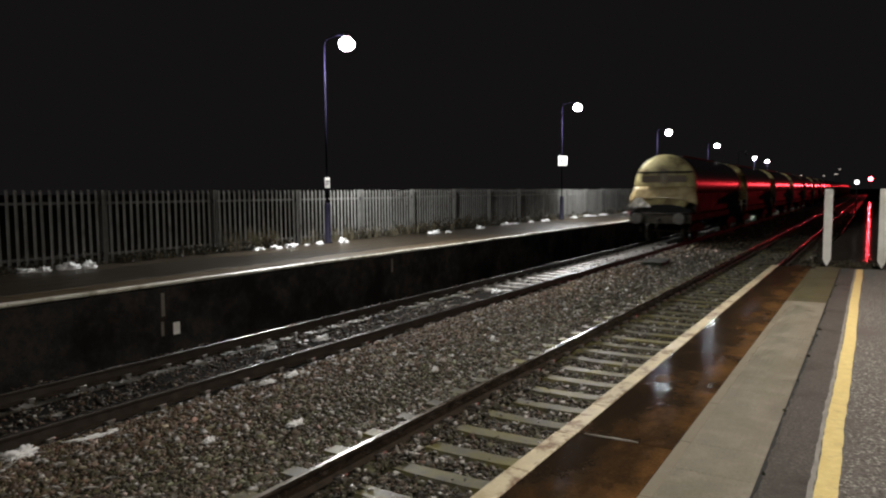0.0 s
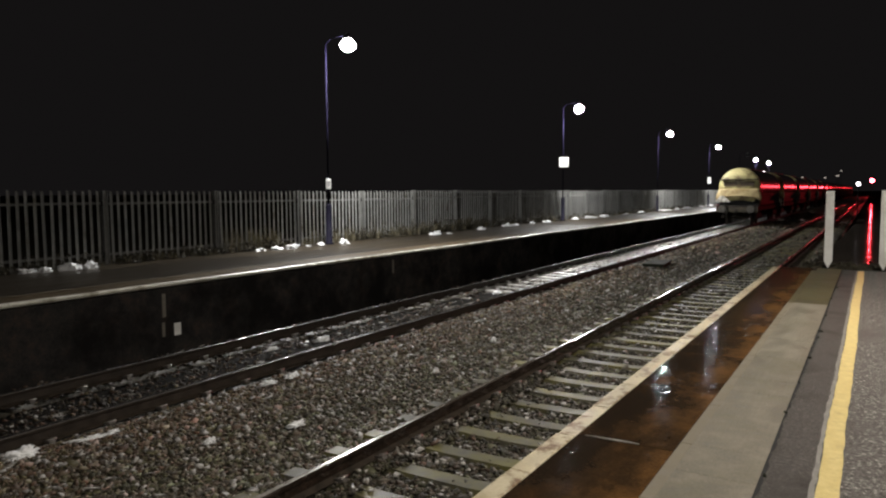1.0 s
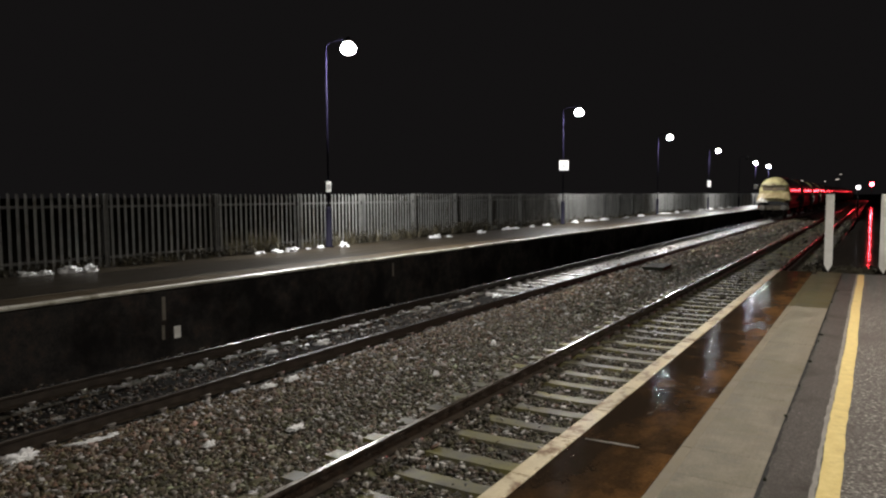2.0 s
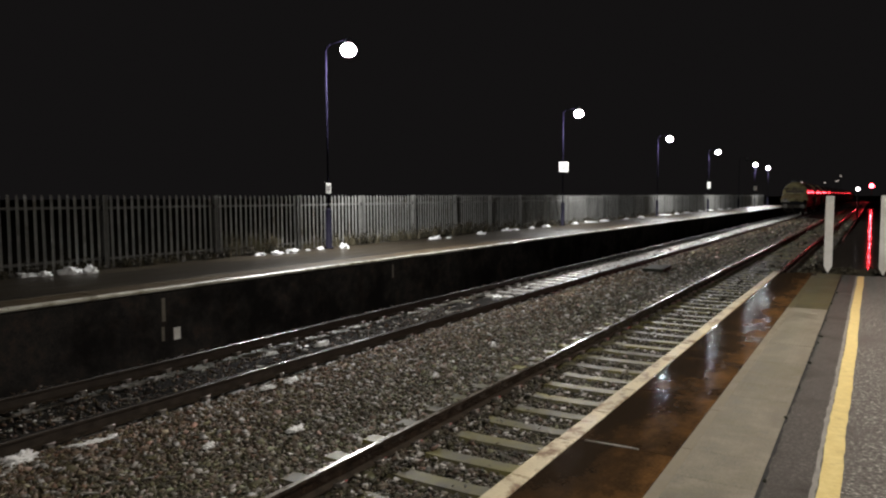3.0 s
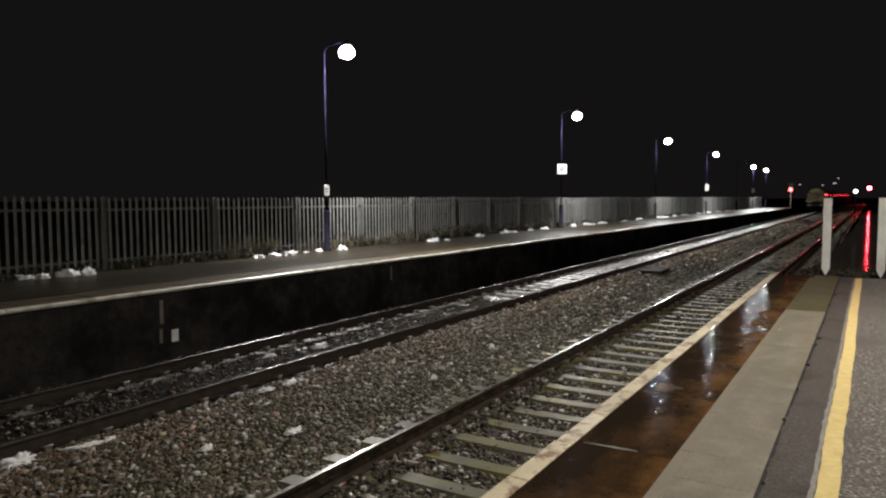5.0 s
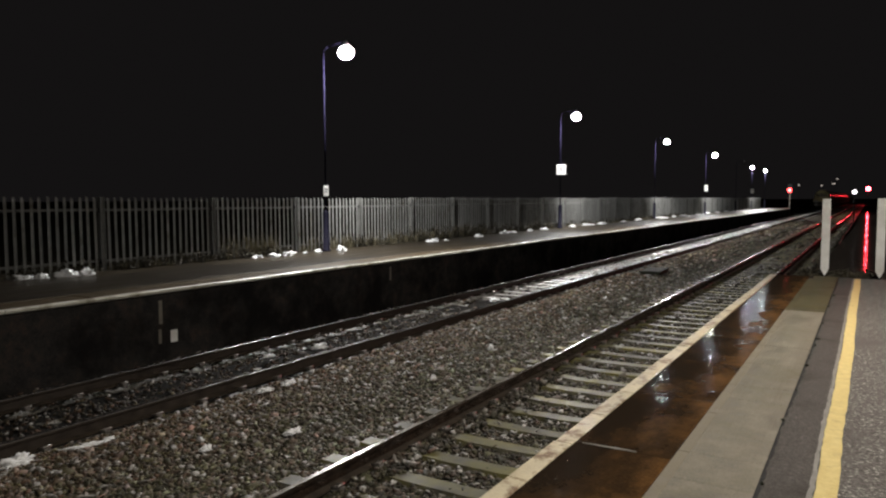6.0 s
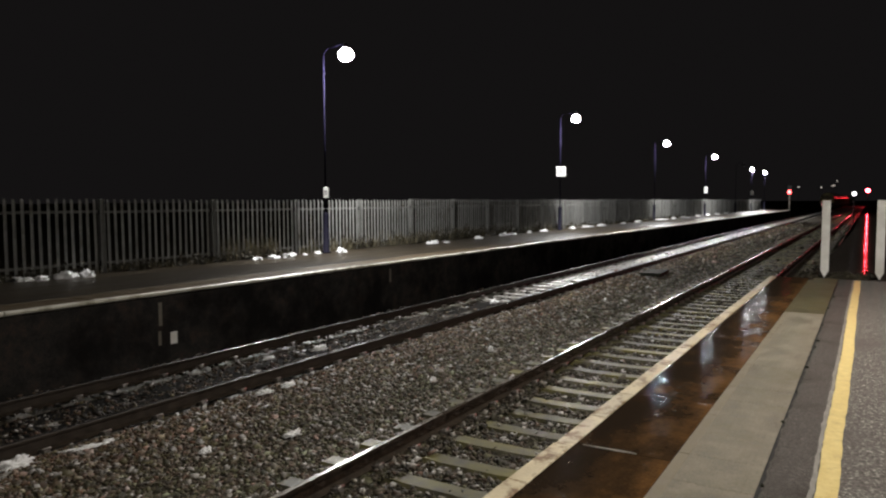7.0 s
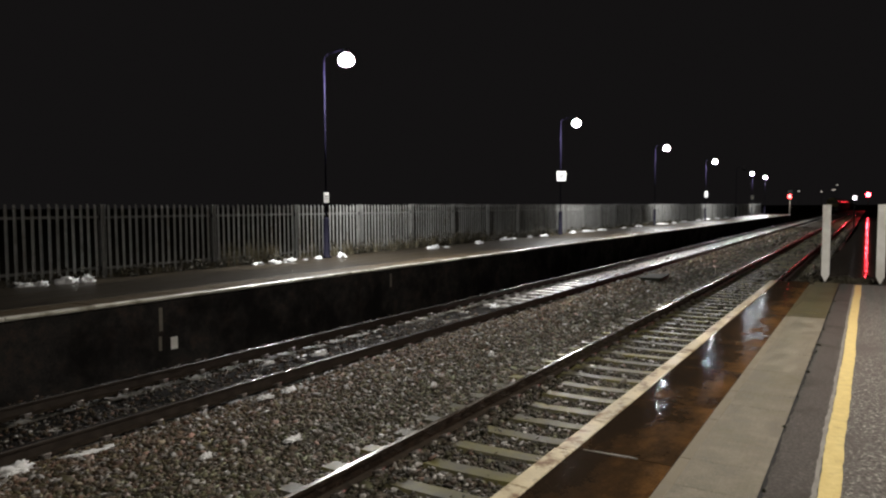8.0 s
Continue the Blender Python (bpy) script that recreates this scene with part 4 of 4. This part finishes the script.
# ---- near platform ----
def build_near_platform():
    base = thing("platform_near", "railway platform with wet brown coping, tactile paving and asphalt", "platform", kind="structure")
    y0 = -13.75
    bm = bmesh.new()
    box(bm, EDGE + 0.05, 5.0, y0, NEAR_END, -1.6, -0.062)
    part("platform_wall", bm, "brick", base, "sooty brick platform body")
    bm = bmesh.new()
    box(bm, 0, 0.108, 0.001, 0.599, -0.16, 0.006, 0.005)
    edge = mesh_of("edge_stone", bm, "edgewhite")
    bm = bmesh.new()
    box(bm, 0, TACTILE_L - EDGE - 0.112, 0.003, 1.197, -0.06, 0.003, 0.0012)
    cop = mesh_of("coping_slab", bm, "coping")
    rng = random.Random(9)
    k = 0
    y = y0
    while y < NEAR_END - 0.3:
        if k % 2 == 0:
            share("coping_slab", cop, base, pose(EDGE + 0.110, y - 0.55, rng.uniform(-0.001, 0.001)))
        k += 1
        share("edge_stone", edge, base, pose(EDGE + rng.uniform(-0.003, 0.003), y, rng.uniform(-0.0015, 0.0015)))
        y += 0.6
    bm = bmesh.new()
    box(bm, 0, 0.369, 0.0002, 0.3998, -0.06, 0.008, 0.0006)
    slab = mesh_of("tactile_slab", bm, "tactile")
    old = slab.copy()
    old.materials[0] = M["tactileold"]
    bm = bmesh.new()
    box(bm, 0, 0.062, 0.0015, 0.7985, -0.06, 0.006, 0.004)
    border = mesh_of("border_strip", bm, "border")
    dark_border = border.copy()
    dark_border.materials[0] = M["tactileold"]
    share("coping_slab", cop, base, pose(EDGE + 0.110, NEAR_END - 1.2, 0))
    y = y0
    while y < NEAR_END - 0.3:
        share("tactile_slab", slab if y < 9.3 else old, base, pose(TACTILE_L + 0.064, y, rng.uniform(-0.0006, 0.0006)))
        y += 0.4
    y = y0
    while y < NEAR_END - 0.6:
        share("border_strip", border if y < 9.2 else dark_border, base, pose(TACTILE_L, y, 0))
        y += 0.8
    bm = bmesh.new()
    box(bm, TACTILE_R + 0.004, YELLOW_L - 0.03, y0, NEAR_END, -0.06, 0.0)
    part("asphalt_strip", bm, "asphaltstrip", base, "dark smooth asphalt strip")
    bm = bmesh.new()
    box(bm, YELLOW_L - 0.03, 5.0, y0, NEAR_END, -0.06, -0.001)
    part("asphalt", bm, "asphalt", base, "coarse grey asphalt with worn patches")

    def ragged(name, x0, x1, z, material, seed, amp, label):
        r = random.Random(seed)
        bm = bmesh.new()
        pairs = []
        k = int((NEAR_END - 0.1 - y0) / 0.07)
        for i in range(k + 1):
            y = y0 + 0.07 * i
            wob = 0.004 * math.sin(y * 1.1) + 0.0025 * math.sin(y * 3.7)
            pairs.append((bm.verts.new((x0 + wob + r.uniform(-amp, amp), y, z)), bm.verts.new((x1 + wob + r.uniform(-amp, amp), y, z))))
        for a, b in zip(pairs, pairs[1:]):
            bm.faces.new((a[0], a[1], b[1], b[0]))
        low = bmesh.ops.extrude_face_region(bm, geom=bm.faces[:])
        for e in low["geom"]:
            if isinstance(e, bmesh.types.BMVert):
                e.co.z -= 0.004
        part(name, bm, material, base, label)

    bm = bmesh.new()
    rows = [(-1.33, 3.695, 0.002), (-1.26, 3.70, 0.005), (-1.15, 3.705, 0.009), (-1.08, 3.71, 0.005), (-1.03, 3.707, 0.002)]
    for (xa, ya, wa), (xb, yb, wb) in zip(rows, rows[1:]):
        v = [bm.verts.new(q) for q in ((xa, ya - wa, 0.0), (xb, yb - wb, 0.0), (xb, yb + wb, 0.0), (xa, ya + wa, 0.0),
                                       (xa, ya - wa, 0.008), (xb, yb - wb, 0.008), (xb, yb + wb, 0.008), (xa, ya + wa, 0.008))]
        for q in ((4, 5, 6, 7), (0, 1, 5, 4), (2, 3, 7, 6)):
            bm.faces.new([v[i] for i in q])
    part("mortar_sliver", bm, "putty", base, "pale broken mortar in a joint")
    r = random.Random(31)
    for k in range(11):
        bm = bmesh.new()
        bmesh.ops.create_icosphere(bm, subdivisions=2, radius=1.0)
        w, d = r.uniform(0.005, 0.012), r.uniform(0.008, 0.03)
        for v in bm.verts:
            v.co = Vector((v.co.x * w, v.co.y * d, max(v.co.z, -0.2) * 0.012)) * (1 + 0.5 * noise.noise(v.co * 2.5 + Vector((k, 0, 0))))
        part("moss_tuft", bm, "chamber", base, "dark moss in the joint", pose(TACTILE_R + r.uniform(0.0, 0.03), 2.6 + 9.5 * (k / 11) ** 1.3 + r.uniform(-0.4, 0.4), 0.003, 0, 0, r.uniform(0, 90)))
    ragged("yellow_line", YELLOW_L, YELLOW_R, 0.004, "yellow", 2, 0.003, "worn yellow painted safety line")
    ragged("joint_gap", TACTILE_R - 0.004, TACTILE_R + 0.014, 0.0035, "black", 4, 0.007, "dark ragged joint beside the tactile paving")
    ragged("old_line", YELLOW_L - 0.026, YELLOW_L - 0.004, 0.002, "putty", 3, 0.006, "pale remnant of an older painted line")


def build_platform_end():
    """The ramp beyond the near platform, and its two white marker posts."""
    bm = bmesh.new()
    prof = [(NEAR_END + 0.02, -0.05), (22, -0.24), (36, -0.52), (52, -0.80), (75, -0.98), (150, -1.12)]
    v = [[bm.verts.new(q) for q in ((-0.95, y, z), (4.5, y, z), (4.5, y, -1.6), (-1.1, y, -1.6))] for y, z in prof]
    for i in range(len(prof) - 1):
        for k in range(4):
            bm.faces.new((v[i][k], v[i][(k + 1) % 4], v[i + 1][(k + 1) % 4], v[i + 1][k]))
    bm.faces.new(v[0])
    bm.faces.new(v[-1][::-1])
    bmesh.ops.recalc_face_normals(bm, faces=bm.faces[:])
    tagged(part("path", bm, "path"), "wet dark cinder path sloping away beyond the platform end", "path", kind="structure")
    for x in (-0.648, 0.195):
        post = thing("marker_post", "white plastic marker post with a pointed foot at the platform end", "post", (x, 14.35, -0.06), "platform end posts")
        bm = bmesh.new()
        w = 0.066
        a = [(-w, 1.42), (w, 1.42), (w, 0.16), (0.0, 0.03), (-w, 0.16)]
        prism(bm, a, -0.03, 0.03)
        part("blade", bm, "postwhite", post)
        bm = bmesh.new()
        rod(bm, (0, 0, -0.02), (0, 0, 0.12), 0.025, seg=8)
        part("foot", bm, "black", post, "dark ground spike")


# ---- signals and lights down the line ----
def signal(name, label, x, y, z, base_z, lens_r, lens_mat, arm=0.0):
    s = thing(name, label, "railway signal", (x, y, base_z))
    hz = z - base_z
    bm = bmesh.new()
    rod(bm, (0, 0.15, 0), (0, 0.15, hz + 0.5), 0.09, seg=12)
    part("mast", bm, "greybox", s)
    bm = bmesh.new()
    w = max(0.28, lens_r * 1.12)
    box(bm, -w, w, 0.0, 0.10, hz - w - 0.1, hz + w + 0.55, 0.04)
    part("backboard", bm, "black", s, "black signal backboard")
    bm = bmesh.new()
    lathe(bm, [(lens_r, -0.01), (lens_r * 0.9, -0.05), (lens_r * 0.5, -0.09), (0, -0.10)], axis="Y", centre=(0, 0, hz), seg=24)
    part("red_lens", bm, lens_mat, s, "glowing red lens")
    # hood over a metre deep, to keep the red off wagons alongside
    bm = bmesh.new()
    n = 12
    r = lens_r * 1.06
    arc = [math.radians(-30 + 240 * i / n) for i in range(n + 1)]
    ring = [[bm.verts.new((r * math.cos(a), yy, hz + r * math.sin(a))) for a in arc] for yy in (0.0, -1.1)]
    for i in range(n):
        bm.faces.new((ring[0][i], ring[0][i + 1], ring[1][i + 1], ring[1][i]))
    bm.normal_update()
    bmesh.ops.solidify(bm, geom=bm.faces[:], thickness=0.01)
    part("hood", bm, "black", s, "black lens hood")
    return s


def build_signals():
    ys = 300.0
    xs, zs = -0.0016 * ys, 1.37 + 0.0112 * ys
    # lens far over true size: its disc stands for the aspect's glare
    main = signal("signal", "tall railway signal showing a bright red aspect", xs, ys, zs, -1.3, 0.75, "red")
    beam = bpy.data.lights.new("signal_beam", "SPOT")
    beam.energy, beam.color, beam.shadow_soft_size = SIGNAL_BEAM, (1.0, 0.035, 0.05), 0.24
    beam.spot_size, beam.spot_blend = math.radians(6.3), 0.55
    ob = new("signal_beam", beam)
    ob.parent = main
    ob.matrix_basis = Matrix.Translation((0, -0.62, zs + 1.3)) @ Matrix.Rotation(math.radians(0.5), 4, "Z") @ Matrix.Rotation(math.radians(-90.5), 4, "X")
    signal("signal", "railway signal showing red beside the far platform end", -9.75, 111.7, 1.37 + 1.15, -1.3, 0.28, "red2")
    lamp = thing("trackside_lamp", "small bright white lamp on a short trackside post", "lamp", (-1.34, 85.0, -1.3))
    bm = bmesh.new()
    rod(bm, (0, 0.1, 0), (0, 0.1, 3.2), 0.05, seg=10)
    part("post", bm, "black", lamp)
    bm = bmesh.new()
    lathe(bm, [(0.2, 0.0), (0.18, -0.05), (0.1, -0.08), (0, -0.09)], axis="Y", centre=(0, 0, 3.3), seg=16)
    part("lens", bm, "whitelight", lamp, "glowing white lens")
    bm = bmesh.new()
    box(bm, -0.32, 0.32, 0.004, 0.2, 2.98, 3.62, 0.03)
    part("case", bm, "black", lamp)


# ---- train of tank wagons ----
PITCH = 14.2


def build_wagon(tail):
    """A bogie tank wagon; its barrel's rear end is at y = 0 and rail level at z = 0."""
    w = thing("tank_wagon", "grimy bogie tank wagon with cream ends" + (", last with a tail lamp" if tail else ""), "tank wagon", group="train of tank wagons")
    length, r, zc = 11.6, 1.25, 2.46
    bm = bmesh.new()
    lathe(bm, [(r, 0.02), (r, length - 0.02)], axis="Y", centre=(0, 0, zc), seg=48)
    part("barrel", bm, "tank", w, "dark grimy tank barrel")
    for y, s in ((0.0, -1), (length, 1)):
        bm = bmesh.new()
        lathe(bm, [(r + 0.004, -0.3 * s), (r + 0.012, -0.28 * s), (r + 0.012, 0.0), (r - 0.05, 0.03 * s), (r * 0.8, 0.13 * s), (r * 0.45, 0.2 * s), (0, 0.22 * s)], axis="Y", centre=(0, y, zc), seg=40)
        part("tank_end", bm, "tankend", w, "dished cream tank end")
        bm = bmesh.new()
        rows = []
        for f, (zz, yy, ww) in enumerate(((2.36, 0.24, 1.22), (2.22, 0.29, 1.26), (2.06, 0.325, 1.33), (1.84, 0.365, 1.40), (1.60, 0.41, 1.40))):
            rows.append([bm.verts.new((ww * k / 8, y + s * (yy - 0.10 * (k / 8) ** 2), zz + (0, 0, 0, 0.1, 0.27)[f] * (1 - (k / 8) ** 2))) for k in range(-8, 9)])
        for a, b in zip(rows, rows[1:]):
            for k in range(16):
                bm.faces.new((a[k], a[k + 1], b[k + 1], b[k])).smooth = True
        bm.normal_update()
        bmesh.ops.solidify(bm, geom=bm.faces[:], thickness=0.02)
        part("end_apron", bm, "apron", w, "sloping tan end apron")
        # ledge across the end
        bm = bmesh.new()
        box(bm, -1.18, 1.18, y + s * 0.25 - 0.15, y + s * 0.25 + 0.15, zc + 0.48, zc + 0.54)
        part("end_ledge", bm, "black", w, "dark cross ledge")
        for x in (-0.52, 0.52):
            bm = bmesh.new()
            box(bm, x - 0.42, x + 0.42, y + s * 0.22 - 0.015, y + s * 0.22 + 0.015, zc + 0.08, zc + 0.36, 0.01)
            part("data_panel", bm, "grime", w, "dark unreadable data panel")
        bm = bmesh.new()
        box(bm, -1.25, 1.25, y + s * 0.5 - 0.3, y + s * 0.5 + 0.3, 1.2, 1.25, 0.01)
        part("end_platform", bm, "frame", w, "dark steel end platform")
        if not (tail and s < 0):
            bm = bmesh.new()
            for x in (1.0, 1.32):
                rod(bm, (x, y + s * 0.35, 1.0), (x, y + s * 0.35, 2.1), 0.025, seg=6)
            for k in range(4):
                rod(bm, (1.0, y + s * 0.35, 1.1 + 0.28 * k), (1.32, y + s * 0.35, 1.1 + 0.28 * k), 0.018, seg=6)
            part("ladder", bm, "white", w, "white end ladder")
        # cradle
        bm = bmesh.new()
        prism(bm, [(-1.25, 1.02), (1.25, 1.02), (1.25, 1.30), (0.9, 1.52), (0.5, 1.30), (-0.5, 1.30), (-0.9, 1.52), (-1.25, 1.30)], y - s * 0.5 - 0.15, y - s * 0.5 + 0.15)
        part("saddle", bm, "frame", w, "steel tank saddle")
        # headstock and buffers
        bm = bmesh.new()
        box(bm, -1.28, 1.28, y + s * 0.75 - 0.06, y + s * 0.75 + 0.06, 0.82, 1.18, 0.02)
        part("headstock", bm, "frame_worn", w, "grimy grey-brown headstock")
        bm = bmesh.new()
        prism(bm, [(-1.2, 1.0), (1.2, 1.0), (1.1, 1.40), (0.8, 1.52), (0.3, 1.6), (-0.3, 1.6), (-0.8, 1.52), (-1.1, 1.40)], y + s * 0.16 - 0.03, y + s * 0.16 + 0.03)
        part("end_plate", bm, "black", w, "dark arched end plate")
        for x in (-0.87, 0.87):
            bm = bmesh.new()
            rod(bm, (x, y + s * 0.8, 1.04), (x, y + s * 1.12, 1.04), 0.11, 0.09, 14)
            stem = part("buffer", bm, "frame", w, "round steel buffer")
            bm = bmesh.new()
            rod(bm, (x, y + s * 1.12, 1.04), (x, y + s * 1.17, 1.04), 0.24, 0.22, 18)
            part("buffer_head", bm, "buffer", stem, "worn bright buffer face")
        bm = bmesh.new()
        rod(bm, (0, y + s * 0.8, 1.0), (0, y + s * 1.2, 0.95), 0.05, seg=8)
        rod(bm, (0, y + s * 1.2, 0.95), (0, y + s * 1.22, 0.6), 0.035, seg=8)
        part("coupling", bm, "frame", w)
    for x in (-1.2, 1.2):
        bm = bmesh.new()
        box(bm, x - 0.06, x + 0.06, -0.7, length + 0.7, 0.92, 1.2, 0.015)
        part("solebar", bm, "frame", w, "steel side frame")
        bm = bmesh.new()
        box(bm, min(x, x * 1.04), max(x, x * 1.04), 0.35, length - 0.35, 1.26, 2.08, 0.01)
        part("side_panel", bm, "maroon", w, "faded maroon lower side")
    bm = bmesh.new()
    box(bm, -0.25, 0.25, 2.0, length - 2.0, zc + r - 0.02, zc + r + 0.04)
    part("walkway", bm, "frame", w, "top walkway")
    for cy in (1.4, length - 1.4):
        bogie = new("bogie")
        bogie.parent = w
        bogie.matrix_basis = Matrix.Translation((0, cy, 0))
        for x in (-1.02, 1.02):
            bm = bmesh.new()
            prism2 = [(-1.35, 0.42), (1.35, 0.42), (1.35, 0.62), (0.6, 0.78), (-0.6, 0.78), (-1.35, 0.62)]
            a = [bm.verts.new((x - 0.05, p, q)) for p, q in prism2]
            b = [bm.verts.new((x + 0.05, p, q)) for p, q in prism2]
            for i in range(6):
                bm.faces.new((a[i], a[(i + 1) % 6], b[(i + 1) % 6], b[i]))
            bm.faces.new(a)
            bm.faces.new(b)
            part("bogie_frame", bm, "frame", bogie)
        for dy in (-0.92, 0.92):
            bm = bmesh.new()
            rod(bm, (-0.9, dy, 0.46), (0.9, dy, 0.46), 0.07, seg=10)
            for x in (-0.75, 0.75):
                rod(bm, (x - 0.065, dy, 0.46), (x + 0.065, dy, 0.46), 0.455, seg=28)
            part("wheelset", bm, "frame", bogie)
    return w


def tail_y(t):
    return 30.6 + 19.2 * t + 0.08 * t * t


TRACK_C = (FAR_RAILS[0] + FAR_RAILS[1]) / 2
train = []


def build_train():
    last = build_wagon(True)
    first = build_wagon(False)
    train.append((last, 0.0))
    train.append((first, PITCH))
    for k in range(2, 17):
        train.append((copy_thing(first, Matrix.Identity(4)), PITCH * k))
    # flashing tail lamp on its bracket: a tube with one red lens turns inside the case
    case = bmesh.new()
    lathe(case, [(0.0, -0.16), (0.12, -0.16), (0.12, -0.13), (0.02, -0.13)], seg=14)
    lathe(case, [(0.02, 0.12), (0.13, 0.12), (0.13, 0.15), (0.0, 0.17)], seg=14)
    box(case, -0.215, -0.20, -0.12, 0.14, -0.16, 0.15)
    box(case, 0.20, 0.215, -0.12, 0.14, -0.16, 0.15)
    box(case, -0.20, 0.20, 0.125, 0.14, -0.16, 0.15)
    lamp = part("tail_lamp", case, "black", last, "flashing red tail lamp", Matrix.Translation((-0.98, -0.96, 1.27)))
    bm = bmesh.new()
    # hollow-ground plate, steeper towards its foot: added reflector for lamp glints on the apron
    rows = [[(-0.5, 0.0, 0.0), (0.5, -0.06, 0.0)], [(-0.34, 0.04, 0.2), (0.3, 0.0, 0.2)], [(-0.16, 0.1, 0.4), (0.02, 0.088, 0.4)]]
    face = [[bm.verts.new(q) for q in r] for r in rows]
    back = [[bm.verts.new((x, y + 0.025, z)) for x, y, z in r] for r in rows]
    for i in (0, 1):
        bm.faces.new((face[i][0], face[i][1], face[i + 1][1], face[i + 1][0]))
        bm.faces.new((back[i][1], back[i][0], back[i + 1][0], back[i + 1][1]))
        for k in (0, 1):
            bm.faces.new((face[i][k], face[i + 1][k], back[i + 1][k], back[i][k]))
    for i in (0, 2):
        bm.faces.new((face[i][0], face[i][1], back[i][1], back[i][0]))
    part("corner_plate", bm, "brightplate", last, "added reflector plate that gives the lamp glint on the end apron", Matrix.Translation((-0.95, -0.46, 1.5)))
    bm = bmesh.new()
    lathe(bm, [(0.0, 0.09), (0.095, 0.09), (0.098, -0.17), (0.09, -0.17), (0.088, 0.07), (0.0, 0.075)], axis="Y", seg=18)
    drum = part("drum", bm, "black", lamp, "turning lamp tube")
    bm = bmesh.new()
    lathe(bm, [(0.086, 0.06), (0.07, 0.045), (0, 0.035)], axis="Y", seg=14)
    part("lens", bm, "tail", drum, "glowing red lens")
    return drum


# ---- far lights ----
def build_distance():
    for k, z, y in ((-0.0517, 0.0155, 420.0), (-0.0394, 0.0174, 440.0), (-0.0347, 0.0236, 460.0), (-0.0771, 0.0165, 400.0), (-0.0375, 0.0178, 452.0)):
        zz = 1.37 + z * y + 1.3
        lamp = thing("street_lamp", "distant street lamp glowing faintly beyond the station", "street lamp", (k * y, y, -1.3), "distant street lamps")
        bm = bmesh.new()
        rod(bm, (0, 0.2, 0), (0, 0.2, zz), 0.09, 0.06, 8)
        rod(bm, (0, 0.2, zz), (0, -0.3, zz + 0.1), 0.05, 0.04, 6)
        part("post", bm, "black", lamp)
        bm = bmesh.new()
        lathe(bm, [(0.0, 0.22), (0.3, 0.15), (0.5, 0.0), (0.35, -0.18), (0.0, -0.25)], centre=(0, -0.5, zz), seg=12)
        part("lantern", bm, "farlight", lamp, "faint warm lantern")


build_ground()
build_track("near_track", "near railway track on concrete sleepers in ballast", NEAR_RAILS, "concrete", "dullhead", 0.0012, "rail", 2.12 - 0.57 * 12, 0.0, 0.57, 0.092, -99.0)
build_track("far_track", "far railway track on grimy sleepers beside the platform", FAR_RAILS, "oldsleeper", "farhead", 0.0030, "dustyrail", 1.8 - 0.62 * 10, -0.014, 0.62, 0.112, 15.0)
build_far_platform()
for y in (14.4, 31.0, 47.9, 65.0):
    lamp_column(POLE_X, y, 0.75, True)
for y in (93.5, 106.0):
    lamp_column(POLE_X, y, 0.0, True)
lamp_column(POLE_X, 81.5, 0.75, False, label="tall dark blue platform lamp column with an unlit lantern")
sign_board(14.4, 1.47, 1.74, 0.13, "small white label plate strapped to a lamp column", [(0.04, 0.08, 0.03), (-0.03, 0.07, 0.02)])
sign_board(31.0, 2.50, 2.95, 0.47, "square white notice with grey lettering on a lamp column", [(0.12, 0.3, 0.055), (0.02, 0.26, 0.04), (-0.06, 0.18, 0.04)])
sign_board(65.0, 2.0, 2.55, 0.34, "upright white notice on a lamp column", [(0.1, 0.2, 0.05)])
sign_board(93.5, 2.0, 2.5, 0.45, "upright pale notice on a lamp column", [(0.1, 0.25, 0.05)])
build_fence()
build_snow()
build_weeds()
build_more_weeds()
build_near_platform()
build_platform_end()
for x, y in ((2.6, 8.0), (2.6, -1.0)):
    lamp_column(x, y, 0.75, True, 5.3, 0.0, -1, "nearlit", "platform lamp column with a lit warm bowl lantern")
bm = bmesh.new()
box(bm, -0.3, 0.3, -0.7, 0.7, 0.0, 0.11, 0.02)
box(bm, -0.33, 0.33, -0.74, -0.02, 0.111, 0.15, 0.012)
box(bm, -0.33, 0.33, 0.02, 0.74, 0.111, 0.145, 0.012)
tagged(part("cable_chamber", bm, "chamber", None, at=pose(-5.72, 22.3, SLEEPER_TOP + 0.05, 0, 0, 3)), "low black cable chamber with a lid in the ballast", "cable chamber")
build_signals()
build_distance()
drum = build_train()
build_ballast()


def motions():
    times = [0.0, 1.0, 2.0, 3.0, 4.0, 5.0, 6.0, 7.0, 8.0]
    for ob, ahead in train:
        walk(ob, [(t, pose(TRACK_C, tail_y(t) + ahead, RAIL)) for t in times])
    flash = 0.6
    turn = 360.0 / (15.85 / FPS)
    walk(drum, [(f / FPS, pose(0, 0, 0, 0, 0, (f / FPS - flash) * turn)) for f in range(0, 241, 2)])


motions()
